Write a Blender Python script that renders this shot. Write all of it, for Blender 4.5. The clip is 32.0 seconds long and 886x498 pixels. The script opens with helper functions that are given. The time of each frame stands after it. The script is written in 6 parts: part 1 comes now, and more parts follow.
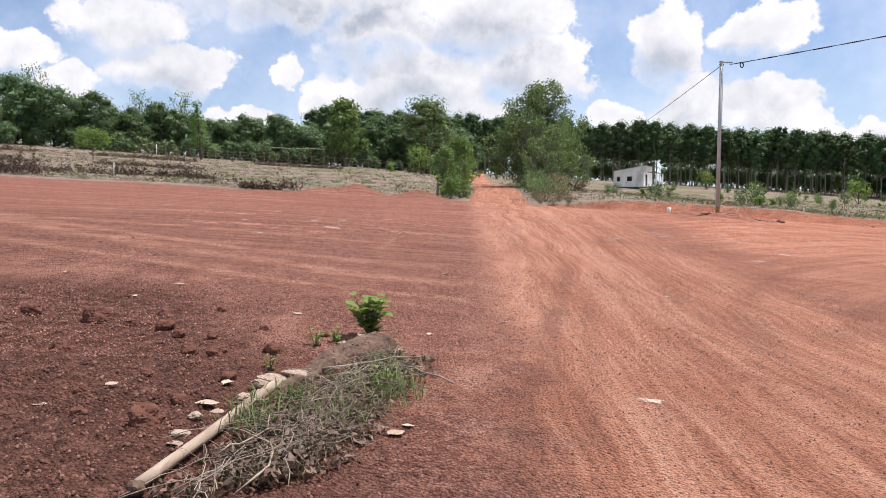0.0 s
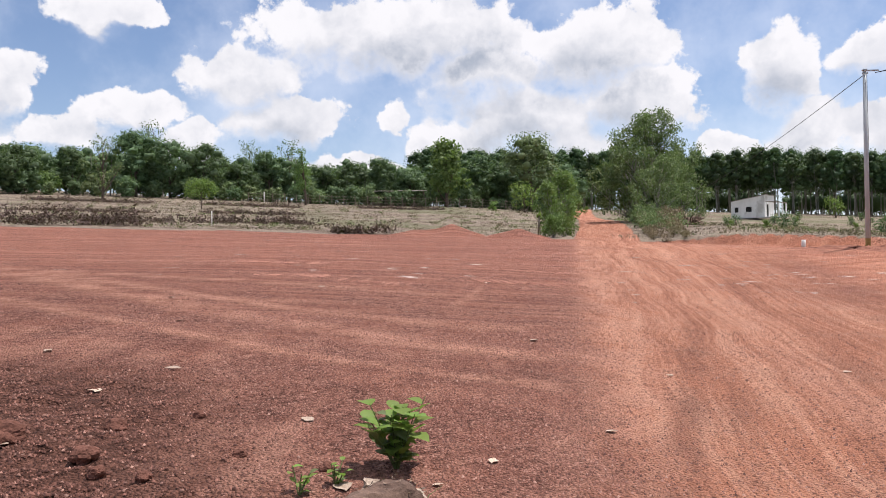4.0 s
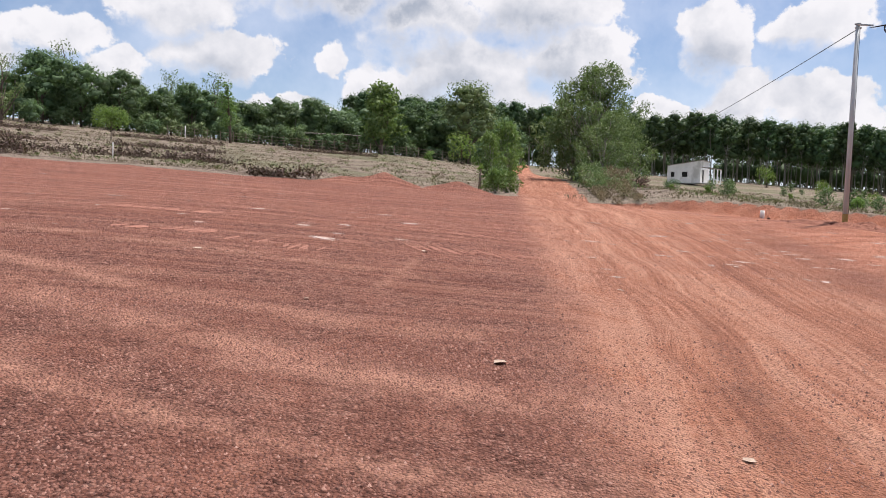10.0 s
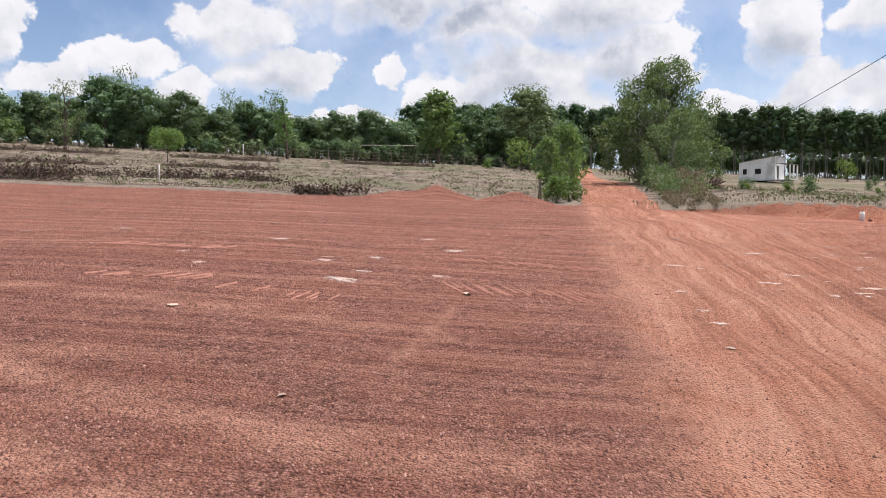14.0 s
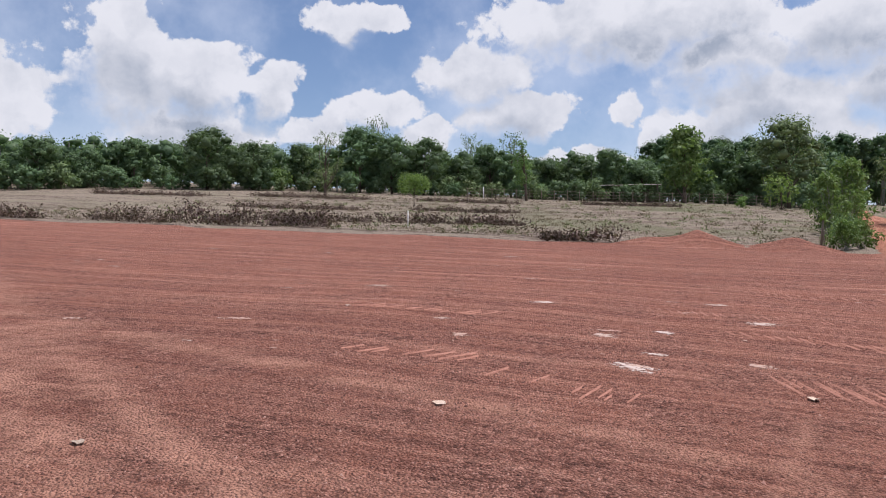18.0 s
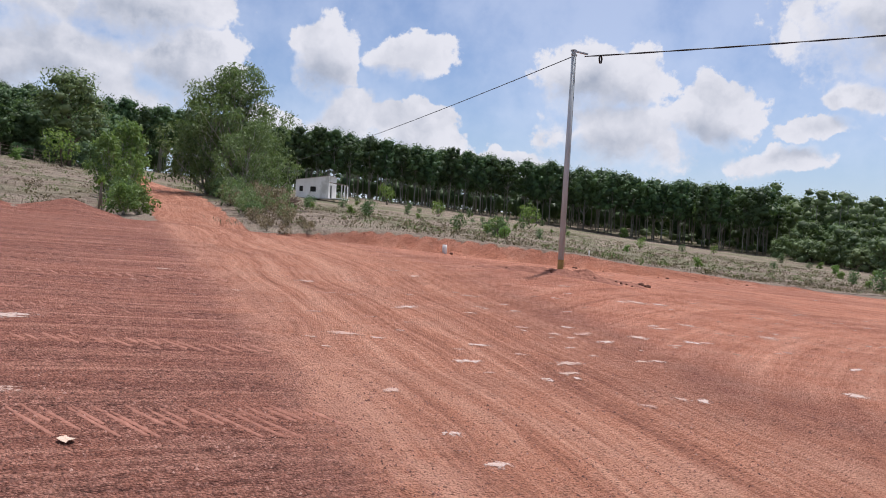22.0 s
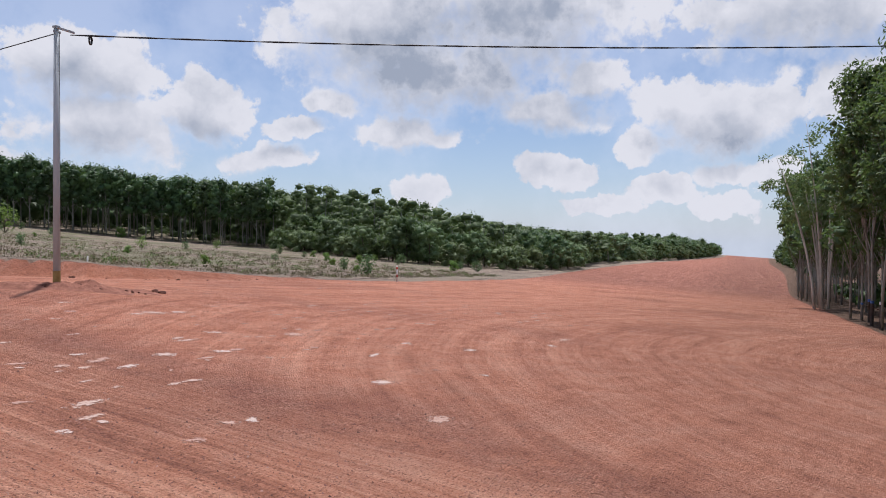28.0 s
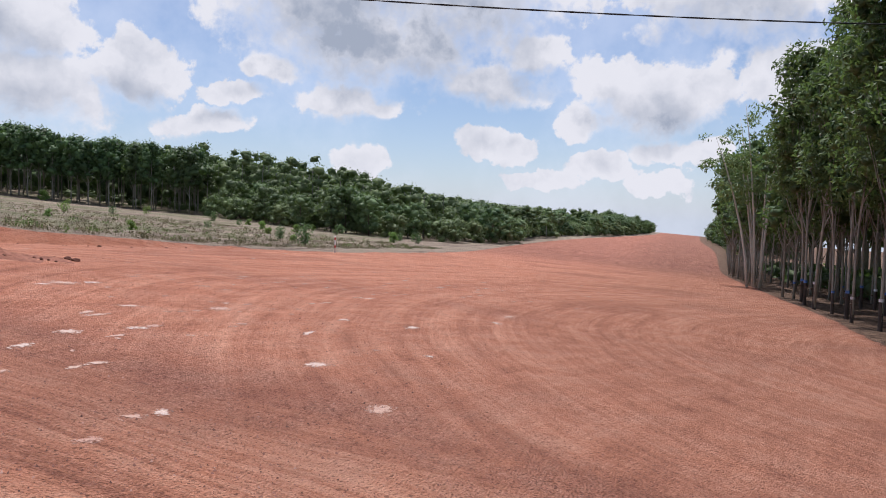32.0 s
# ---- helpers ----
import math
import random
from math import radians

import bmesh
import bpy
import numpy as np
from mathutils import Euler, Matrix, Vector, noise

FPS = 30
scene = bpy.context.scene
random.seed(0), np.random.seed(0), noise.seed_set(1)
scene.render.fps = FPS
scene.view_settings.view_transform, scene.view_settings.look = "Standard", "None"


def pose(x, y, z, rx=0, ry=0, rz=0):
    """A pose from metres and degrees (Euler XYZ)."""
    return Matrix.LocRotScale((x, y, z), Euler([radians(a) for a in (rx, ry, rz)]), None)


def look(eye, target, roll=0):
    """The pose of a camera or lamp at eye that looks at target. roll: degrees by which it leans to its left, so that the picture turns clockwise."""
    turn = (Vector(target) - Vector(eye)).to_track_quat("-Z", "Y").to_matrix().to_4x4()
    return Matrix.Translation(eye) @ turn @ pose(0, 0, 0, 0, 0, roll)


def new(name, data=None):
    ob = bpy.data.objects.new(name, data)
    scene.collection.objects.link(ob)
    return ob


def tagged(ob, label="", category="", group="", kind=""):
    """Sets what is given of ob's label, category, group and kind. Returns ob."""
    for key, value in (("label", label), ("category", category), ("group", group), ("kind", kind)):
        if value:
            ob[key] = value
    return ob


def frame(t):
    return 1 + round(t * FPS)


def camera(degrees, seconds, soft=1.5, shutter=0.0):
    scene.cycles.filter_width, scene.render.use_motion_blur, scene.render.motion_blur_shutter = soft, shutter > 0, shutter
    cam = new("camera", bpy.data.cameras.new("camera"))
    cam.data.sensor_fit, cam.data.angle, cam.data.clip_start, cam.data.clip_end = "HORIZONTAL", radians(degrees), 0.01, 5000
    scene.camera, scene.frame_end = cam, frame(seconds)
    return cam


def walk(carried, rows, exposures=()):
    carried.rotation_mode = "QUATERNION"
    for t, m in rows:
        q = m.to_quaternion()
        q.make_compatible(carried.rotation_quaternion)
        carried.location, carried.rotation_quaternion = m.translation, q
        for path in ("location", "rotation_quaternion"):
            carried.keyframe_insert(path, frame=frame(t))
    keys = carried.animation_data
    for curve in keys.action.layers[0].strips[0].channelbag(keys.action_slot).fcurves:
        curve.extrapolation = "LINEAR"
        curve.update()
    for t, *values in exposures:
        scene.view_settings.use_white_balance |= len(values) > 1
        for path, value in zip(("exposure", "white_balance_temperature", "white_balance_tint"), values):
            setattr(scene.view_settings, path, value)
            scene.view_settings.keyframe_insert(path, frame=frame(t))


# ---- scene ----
cam = camera(60.9, 32.0, soft=1.0)
PATH = [
    (0.0, -0.081, 0.408, 1.774, 87.45, -0.54, -6.15),
    (0.5, 0.072, 0.786, 1.811, 87.51, -0.93, -6.50),
    (1.0, 0.152, 1.217, 1.771, 87.45, -1.23, -6.43),
    (1.5, 0.217, 1.596, 1.840, 87.46, -1.20, -6.41),
    (2.0, 0.316, 1.901, 1.834, 87.95, -1.00, -4.02),
    (2.5, 0.469, 2.241, 1.857, 88.85, -0.60, -1.35),
    (3.0, 0.485, 2.601, 1.870, 89.75, -0.05, 0.41),
    (3.5, 0.495, 2.913, 1.925, 90.71, 0.91, 1.16),
    (5.5, 0.583, 4.23, 1.913, 88.87, -0.63, 4.32),
    (6.0, 0.614, 4.505, 1.898, 89.14, -0.25, 3.7),
    (6.5, 0.662, 4.818, 1.961, 89.46, 0.18, 3.0),
    (7.0, 0.564, 5.14, 1.945, 89.69, 0.71, 2.17),
    (7.5, 0.433, 5.461, 2.052, 89.59, 1.2, 1.38),
    (8.0, 0.467, 5.824, 2.011, 89.34, 1.36, 0.35),
    (8.5, 0.539, 6.187, 2.07, 88.77, 0.65, -0.55),
    (9.0, 0.515, 6.605, 2.007, 88.03, -0.48, -1.94),
    (9.5, 0.452, 6.941, 2.075, 87.3, -1.46, -2.72),
    (10.0, 0.486, 7.098, 2.072, 86.67, -2.02, -3.14),
    (10.5, 0.628, 7.419, 2.082, 86.38, -2.1, -3.62),
    (11.0, 0.699, 7.72, 2.091, 86.32, -1.67, -4.11),
    (11.5, 0.612, 8.119, 2.138, 86.56, -0.99, -5.01),
    (12.0, 0.608, 8.367, 2.177, 86.62, 0.07, -4.08),
    (12.5, 0.776, 8.77, 2.206, 86.67, 0.6, 0.26),
    (13.0, 0.902, 9.017, 2.223, 86.56, -0.13, 1.36),
    (13.5, 0.889, 9.449, 2.238, 86.72, -0.55, 0.27),
    (14.0, 0.847, 9.718, 2.38, 87.13, 0.08, 1.57),
    (14.5, 0.907, 9.97, 2.365, 87.76, 1.04, 4.91),
    (16.5, 0.509, 10.66, 2.61, 89.8, -0.01, 16.75),
    (17.0, 0.407, 11.059, 2.663, 89.93, 0.19, 21.01),
    (17.5, 0.191, 11.318, 2.661, 90.24, -0.07, 22.17),
    (18.0, -0.105, 11.504, 2.734, 90.1, -0.11, 19.18),
    (18.5, -0.187, 11.647, 2.729, 89.92, -0.66, 15.6),
    (19.0, -0.119, 12.096, 2.755, 89.84, -1.21, 11.23),
    (19.5, -0.142, 12.397, 2.797, 89.88, -1.86, 6.0),
    (20.0, -0.302, 12.827, 2.799, 90.19, -2.24, -1.09),
    (20.5, -0.328, 13.06, 2.866, 90.43, -2.64, -8.36),
    (21.0, -0.108, 13.385, 2.83, 90.42, -2.82, -15.89),
    (21.5, 0.149, 13.657, 2.857, 89.75, -3.08, -23.72),
    (22.0, 0.304, 13.955, 2.861, 88.67, -3.34, -31.91),
    (22.5, 0.336, 14.233, 2.902, 87.19, -4.02, -41.2),
    (23.0, 0.438, 14.415, 2.899, 85.49, -3.97, -46.15),
    (23.5, 0.657, 14.56, 2.914, 86.32, -3.88, -46.39),
    (24.0, 0.789, 14.704, 2.93, 87.12, -5.26, -49.77),
    (24.5, 0.773, 14.876, 2.941, 87.14, -6.02, -53.94),
    (25.0, 0.749, 15.027, 2.935, 87.16, -6.22, -56.54),
    (25.5, 0.749, 15.0, 2.974, 87.42, -5.67, -58.25),
    (27.5, 0.846, 14.936, 2.982, 89.54, -0.21, -65.66),
    (28.0, 0.868, 14.936, 2.98, 89.49, -0.16, -68.65),
    (28.5, 0.859, 14.953, 2.972, 89.22, -0.8, -71.92),
    (29.0, 0.919, 14.91, 2.954, 88.77, -1.6, -76.4),
    (29.5, 1.104, 14.884, 2.945, 88.48, -1.42, -78.44),
    (30.0, 1.34, 14.841, 2.939, 88.13, -1.34, -78.39),
    (30.5, 1.56, 15.078, 2.912, 87.73, -1.35, -77.53),
    (31.0, 1.682, 15.342, 2.944, 87.42, -1.5, -76.05),
    (31.5, 1.77, 15.407, 2.933, 87.32, -1.53, -74.42),
    (32.0, 1.858, 15.395, 2.95, 87.42, -1.49, -73.26),
]
EXPOSURES = [(0.0, 0.42, 6450, 15), (3.0, 0.36, 6450, 15), (6.0, 0.30, 6450, 15), (9.0, 0.28, 6450, 15), (14.0, 0.30, 6420, 15),
             (17.0, 0.07, 6130, 16), (22.5, 0.05, 6130, 16), (25.0, -0.10, 6110, 16), (28.0, -0.02, 6080, 16), (30.2, 0.22, 6150, 16), (32.0, 0.08, 6150, 16)]
walk(cam, [(t, pose(x, y, z, rx, ry, rz)) for t, x, y, z, rx, ry, rz in PATH], EXPOSURES)

# ---- world, sun ----
SUN_EL, SUN_BEARING = 70.0, 62.0          # degrees; the bearing runs clockwise from +y
world = bpy.data.worlds.new("sky")
scene.world = world
world.use_nodes = True


class Tree:
    """A small helper to write node trees."""

    def __init__(self, tree):
        self.t = tree
        tree.nodes.clear()

    def n(self, kind, props=None, **ins):
        node = self.t.nodes.new(kind)
        for k, v in (props or {}).items():
            setattr(node, k, v)
        for k, v in ins.items():
            key = int(k[1:]) if k[0] == "i" and k[1:].isdigit() else k.replace("_", " ")
            self.put(node.inputs[key], v)
        return node

    def put(self, sock, v):
        if isinstance(v, bpy.types.NodeSocket):
            self.t.links.new(v, sock)
        elif isinstance(v, bpy.types.Node):
            self.t.links.new(v.outputs[0], sock)
        else:
            sock.default_value = v

    def math(self, op, a, b=0.0, c=0.0, clamp=False):
        return self.n("ShaderNodeMath", {"operation": op, "use_clamp": clamp}, i0=a, i1=b, i2=c).outputs[0]

    def vmath(self, op, a, b=(0, 0, 0)):
        return self.n("ShaderNodeVectorMath", {"operation": op}, i0=a, i1=b).outputs[0]

    def noise(self, vec, scale, detail=4.0, rough=0.55, distort=0.0):
        return self.n("ShaderNodeTexNoise", None, Vector=vec, Scale=scale, Detail=detail, Roughness=rough, Distortion=distort).outputs[0]

    def ramp(self, fac, stops, interp="LINEAR"):
        node = self.n("ShaderNodeValToRGB", None, Fac=fac)
        r = node.color_ramp
        r.interpolation = interp
        while len(r.elements) < len(stops):
            r.elements.new(0.5)
        for e, (p, c) in zip(r.elements, stops):
            e.position = p
            e.color = (c, c, c, 1) if isinstance(c, (int, float)) else (*c, 1)
        return node.outputs[0]

    def mix(self, fac, a, b, blend="MIX"):
        node = self.n("ShaderNodeMix", {"data_type": "RGBA", "blend_type": blend})
        self.put(node.inputs[0], fac)
        self.put(node.inputs[6], a if not isinstance(a, tuple) else (*a[:3], 1))
        self.put(node.inputs[7], b if not isinstance(b, tuple) else (*b[:3], 1))
        return node.outputs[2]

    def smooth(self, v, lo, hi):
        node = self.n("ShaderNodeMapRange", {"interpolation_type": "SMOOTHSTEP"}, Value=v)
        node.inputs[1].default_value, node.inputs[2].default_value = lo, hi
        return node.outputs[0]


# cumulus clouds: bearing, elevation, half width, half height in degrees
CLOUDS_AHEAD = [
    (-42.0, 12.5, 3.4, 3.4), (-36.5, 12.4, 3.6, 2.2), (-37.0, 8.8, 5.5, 2.3), (-31.0, 11.9, 1.6, 1.6), (-28.3, 8.7, 2.5, 1.1),
    (-23.8, 10.2, 2.7, 1.3), (-26.6, 16.6, 3.4, 1.1), (-20.0, 8.0, 1.8, 1.4), (-16.6, 13.1, 3.6, 1.8), (-5.0, 15.8, 8.8, 2.4),
    (0.2, 13.2, 4.7, 1.7), (-14.1, 9.9, 3.2, 1.6), (-6.2, 10.3, 1.3, 0.9), (-1.6, 8.2, 3.2, 1.8), (4.5, 10.3, 6.2, 1.8),
    (8.6, 8.4, 2.6, 1.9), (8.8, 14.8, 4.8, 2.6), (13.0, 11.2, 3.0, 2.6), (18.7, 7.4, 2.2, 0.9)]
CLOUDS_ROAD = [
    (22.5, 12.5, 2.5, 2.6), (24.8, 7.8, 3.4, 2.0), (29.9, 7.4, 2.8, 1.6), (29.4, 12.6, 2.9, 1.5), (43.0, 11.6, 4.4, 2.6), (44.4, 7.5, 4.6, 2.5),
    (51.2, 9.6, 2.1, 2.2), (57.0, 8.3, 2.2, 0.8), (54.6, 6.0, 3.2, 1.0), (64.5, 15.6, 8.0, 4.4), (74.5, 16.6, 9.0, 4.2), (69.0, 12.4, 7.4, 2.8),
    (60.5, 10.4, 2.2, 1.0), (75.5, 10.2, 4.6, 1.7), (80.0, 12.2, 3.0, 1.4), (66.0, 8.2, 3.4, 1.2), (94.0, 15.4, 6.4, 2.4), (88.2, 9.0, 4.8, 2.6)]
CLOUDS_FAR = [
    (96.0, 10.4, 3.4, 2.4), (90.5, 4.9, 3.2, 0.9), (76.4, 5.1, 2.4, 1.2), (66.0, 4.3, 1.9, 1.2), (84.6, 3.6, 3.0, 0.8), (88.8, 2.6, 2.0, 0.8),
    (83.2, 7.1, 2.2, 1.3), (80.1, 2.7, 2.6, 0.6), (105.0, 9.0, 5.0, 3.0), (-52.0, 10.0, 5.0, 3.0), (36.0, 5.5, 3.0, 1.0), (10.0, 5.5, 6.0, 1.0), (-10.0, 6.0, 6.0, 1.0)]
# their grey bellies
BELLIES = [
    (-3.0, 14.0, 7.0, 1.6), (9.0, 13.0, 4.6, 1.5), (67.0, 12.8, 8.6, 3.0), (74.0, 15.4, 8.4, 2.6), (88.0, 7.4, 4.6, 0.9),
    (94.0, 13.6, 6.0, 0.8), (-37.5, 9.6, 4.5, 1.0)]


def build_sky():
    w = Tree(world.node_tree)
    sky = w.n("ShaderNodeTexSky", {"sky_type": "NISHITA", "sun_disc": False, "sun_elevation": radians(SUN_EL),
                                   "sun_rotation": radians(SUN_BEARING), "air_density": 1.0, "dust_density": 0.6, "ozone_density": 2.5})
    sky_col = w.mix(1.0, sky.outputs[0], (0.094, 0.094, 0.097), "MULTIPLY")
    way = w.n("ShaderNodeTexCoord").outputs["Generated"]
    sep = w.n("ShaderNodeSeparateXYZ", None, Vector=way)
    up = w.math("MAXIMUM", sep.outputs[2], 0.0)
    bearing = w.math("MULTIPLY", w.math("ARCTAN2", sep.outputs[0], sep.outputs[1]), 57.2958)
    height = w.math("MULTIPLY", w.math("ARCSINE", sep.outputs[2]), 57.2958)
    # billows push the outline in and out
    big_w = w.n("ShaderNodeTexNoise", None, Vector=way, Scale=5.5, Detail=2.0, Roughness=0.5).outputs["Color"]
    fine_w = w.n("ShaderNodeTexNoise", None, Vector=way, Scale=19.0, Detail=6.0, Roughness=0.56).outputs["Color"]
    half = (0.5, 0.5, 0.5)
    warp = w.vmath("ADD", w.vmath("MULTIPLY", w.vmath("SUBTRACT", big_w, half), (7.0, 3.5, 0.0)),
                   w.vmath("MULTIPLY", w.vmath("SUBTRACT", fine_w, half), (3.6, 3.0, 0.0)))
    at = w.vmath("ADD", w.n("ShaderNodeCombineXYZ", None, X=bearing, Y=height).outputs[0], warp)
    # rounded heads like cauliflower, large on small
    def heads(vec, scale):
        return w.n("ShaderNodeTexVoronoi", {"feature": "SMOOTH_F1", "normalize": True}, Vector=vec, Scale=scale, Detail=3.0, Roughness=0.55,
                   Lacunarity=2.2, Smoothness=0.25).outputs["Distance"]
    wobble = w.vmath("ADD", way, w.vmath("MULTIPLY", w.vmath("SUBTRACT", fine_w, half), (0.03, 0.03, 0.03)))
    head = heads(wobble, 17.0)
    fray = w.n("ShaderNodeTexNoise", None, Vector=way, Scale=34.0, Detail=9.0, Roughness=0.62).outputs[0]
    puff = w.math("ADD", w.math("MULTIPLY", w.math("SUBTRACT", head, 0.34), 1.1), w.math("MULTIPLY", fray, 1.0))

    def union(clouds, soft, at=at):
        out = None
        for b0, e0, wd, ht in clouds:
            v = w.n("ShaderNodeVectorMath", {"operation": "MULTIPLY_ADD"}, i0=at, i1=(1 / wd, 1 / ht, 0), i2=(-b0 / wd, -e0 / ht, 0)).outputs[0]
            ln = w.n("ShaderNodeVectorMath", {"operation": "LENGTH"}, i0=v).outputs["Value"]
            out = ln if out is None else w.math("SMOOTH_MIN", out, ln, soft)
        return out

    near = w.math("MINIMUM", union(CLOUDS_AHEAD, 0.12), w.math("ADD", w.math("MINIMUM", union(CLOUDS_ROAD, 0.12), union(CLOUDS_FAR, 0.12)), 0.05))
    seen = w.math("SUBTRACT", 1.32, w.math("ADD", near, w.math("MULTIPLY", w.math("SUBTRACT", puff, 0.5), 1.25)))
    over = w.vmath("ADD", at, (0.6, 1.7, 0.0))
    above = w.math("MINIMUM", union(CLOUDS_AHEAD, 0.2, over), union(CLOUDS_ROAD, 0.2, over))
    # high overhead and behind, the same broken cloud
    div = w.math("ADD", up, 0.16)
    flat = w.n("ShaderNodeCombineXYZ", None, X=w.math("DIVIDE", sep.outputs[0], div), Y=w.math("DIVIDE", sep.outputs[1], div)).outputs[0]
    rest = w.math("MULTIPLY", w.math("SUBTRACT", w.noise(flat, 1.6, 7.0, 0.58), 0.50), 4.0)
    behind = w.math("MAXIMUM", w.smooth(height, 19.0, 26.0), w.math("MAXIMUM", w.smooth(bearing, 106.0, 116.0), w.smooth(bearing, -56.0, -66.0)))
    rest = w.math("SUBTRACT", rest, w.math("MULTIPLY", w.math("SUBTRACT", 1.0, behind), 3.0))
    den = w.math("MAXIMUM", seen, rest)
    low = w.smooth(w.math("SUBTRACT", 1.3, above), 0.0, 0.8)
    cover = w.smooth(w.math("DIVIDE", den, w.math("MULTIPLY_ADD", low, 0.75, 0.20)), 0.0, 1.0)
    belly = w.math("SUBTRACT", 1.5, w.math("ADD", union(BELLIES, 0.3), w.math("MULTIPLY", w.math("SUBTRACT", puff, 0.5), 1.3)))
    shade = w.math("MULTIPLY", w.smooth(belly, -0.5, 1.7), w.smooth(den, 0.2, 1.2))
    # lumps lit from above
    def lumps(vec):
        return w.math("SUBTRACT", w.math("MULTIPLY", w.noise(vec, 12.0, 5.0, 0.55), 0.9), w.math("MULTIPLY", heads(vec, 17.0), 0.42))
    emboss = w.math("MULTIPLY", w.math("SUBTRACT", lumps(w.vmath("ADD", wobble, (0.010, 0.006, 0.020))), lumps(wobble)), 3.0)
    under = w.math("MULTIPLY", w.smooth(w.math("SUBTRACT", 1.25, above), 0.0, 0.9), w.smooth(den, 0.1, 0.7))
    shade = w.math("MAXIMUM", shade, w.math("MULTIPLY", under, 0.52))
    shade = w.math("ADD", w.math("MULTIPLY", shade, 0.90), w.math("MULTIPLY_ADD", emboss, 0.55, 0.04), clamp=True)
    inner = w.math("MULTIPLY", w.smooth(den, 0.25, 1.25), w.smooth(w.noise(way, 7.0, 6.0, 0.6), 0.36, 0.66))
    shade = w.math("ADD", shade, w.math("MULTIPLY", inner, 0.30), clamp=True)
    cloud = w.mix(shade, (0.76, 0.765, 0.77), (0.35, 0.395, 0.46))
    haze = w.math("POWER", w.math("SUBTRACT", 1.0, up), 11.0)
    air = w.mix(w.math("MULTIPLY", haze, 0.55), sky_col, (0.58, 0.70, 0.86))
    veil = w.math("MULTIPLY", w.smooth(w.noise(way, 5.0, 6.0, 0.6), 0.34, 0.66), 0.36)
    air = w.mix(veil, air, (0.80, 0.85, 0.92))
    col = w.mix(cover, air, cloud)
    bg = w.n("ShaderNodeBackground", None, Color=col, Strength=1.0)
    w.n("ShaderNodeOutputWorld", None, Surface=bg)


build_sky()
sun_data = bpy.data.lights.new("sun", "SUN")
sun_data.energy, sun_data.angle, sun_data.color = 4.3, radians(1.5), (1.0, 0.95, 0.88)
sun = new("sun", sun_data)
_b, _e = radians(SUN_BEARING), radians(SUN_EL)
sun.matrix_world = look((60 * math.sin(_b) * math.cos(_e), 60 * math.cos(_b) * math.cos(_e), 60 * math.sin(_e)), (0, 0, 0))


# ---- the lie of the land ----
def smoothstep(a, b, v):
    u = np.clip((np.asarray(v, float) - a) / (b - a), 0.0, 1.0)
    return u * u * (3 - 2 * u)


def far_edge(x):
    """y of the road's far edge."""
    x = np.asarray(x, float)
    return 43.5 - 6.5 * smoothstep(4, 26, x) - 2.0 * smoothstep(30, 45, x) + 7.5 * smoothstep(60, 135, x) - 22.0 * smoothstep(140, 420, x)


def near_edge(x):
    """y of the road's near edge, along the plantation."""
    x = np.asarray(x, float)
    return 9.0 - 5.5 * smoothstep(75, 240, x) - 14.0 * smoothstep(12.0, -2.0, x) - 4.0 * smoothstep(300, 460, x)


def lane_mid(y):
    """x of the middle of the dirt lane that leaves the road."""
    y = np.asarray(y, float)
    return 7.6 + (y - 42.0) * 0.142 + 0.5 * np.sin((y - 42) * 0.05)


def land(x, y):
    """Height of the graded ground."""
    x, y = np.asarray(x, float), np.asarray(y, float)
    s = np.where(x < 100, x, 100 + 25 * np.tanh((x - 100) / 25))
    s = np.where(x < -140, -140 + 40 * np.tanh((x + 140) / 40), s)
    yy = np.where(y > 190, 190 + 60 * np.tanh((y - 190) / 60), np.where(y < -60, -60 + 30 * np.tanh((y + 60) / 30), y))
    z = -0.0413 * s + 0.066 * yy
    z = z - 0.35 * np.exp(-((x - 18) / 14) ** 2 - ((y - 13) / 7) ** 2)
    z = z + 0.40 * np.exp(-((x - 15) / 8) ** 2 - ((y - 31) / 6) ** 2)
    z = z + 0.12 * np.exp(-((x + 3) / 7) ** 2 - ((y - 24) / 8) ** 2)
    left = 1 - smoothstep(0, 25, x)
    z = z + 1.2 * (left * smoothstep(50, 120, y) + (1 - left) * smoothstep(112, 160, y)) + 0.02 * np.clip(-20 - x, 0, 120) * smoothstep(50, 110, y)
    z = z - 0.0004 * np.clip(x - 440, 0, 60) ** 2 - 0.05 * np.clip(x - 500, 0, 3000)
    return z


def bank(x, y):
    """The field lies a cut bank above the road on the right."""
    past = np.asarray(y, float) - far_edge(x)
    rise = 0.60 * smoothstep(8, 16, x) * (1 - smoothstep(16, 42, x))
    return rise * smoothstep(0.05, 0.42, past) * (1 - smoothstep(14, 60, past))


def ground_z(x, y):
    return land(x, y) + bank(x, y)


def gz(x, y):
    return float(ground_z(x, y))


MOUNDS = [(14.7, 30.3, 1.9, 0.10), (13.3, 30.6, 1.3, 0.06), (16.4, 29.6, 1.5, 0.06),
          (-2.3, 44.4, 1.4, 0.35), (-0.4, 44.6, 1.9, 0.62), (3.3, 44.4, 1.8, 0.58)]


def fore(x, y):
    """From the near corner's own plan to the place."""
    return -0.08 + 1.06 * x, 0.62 + 1.05 * y


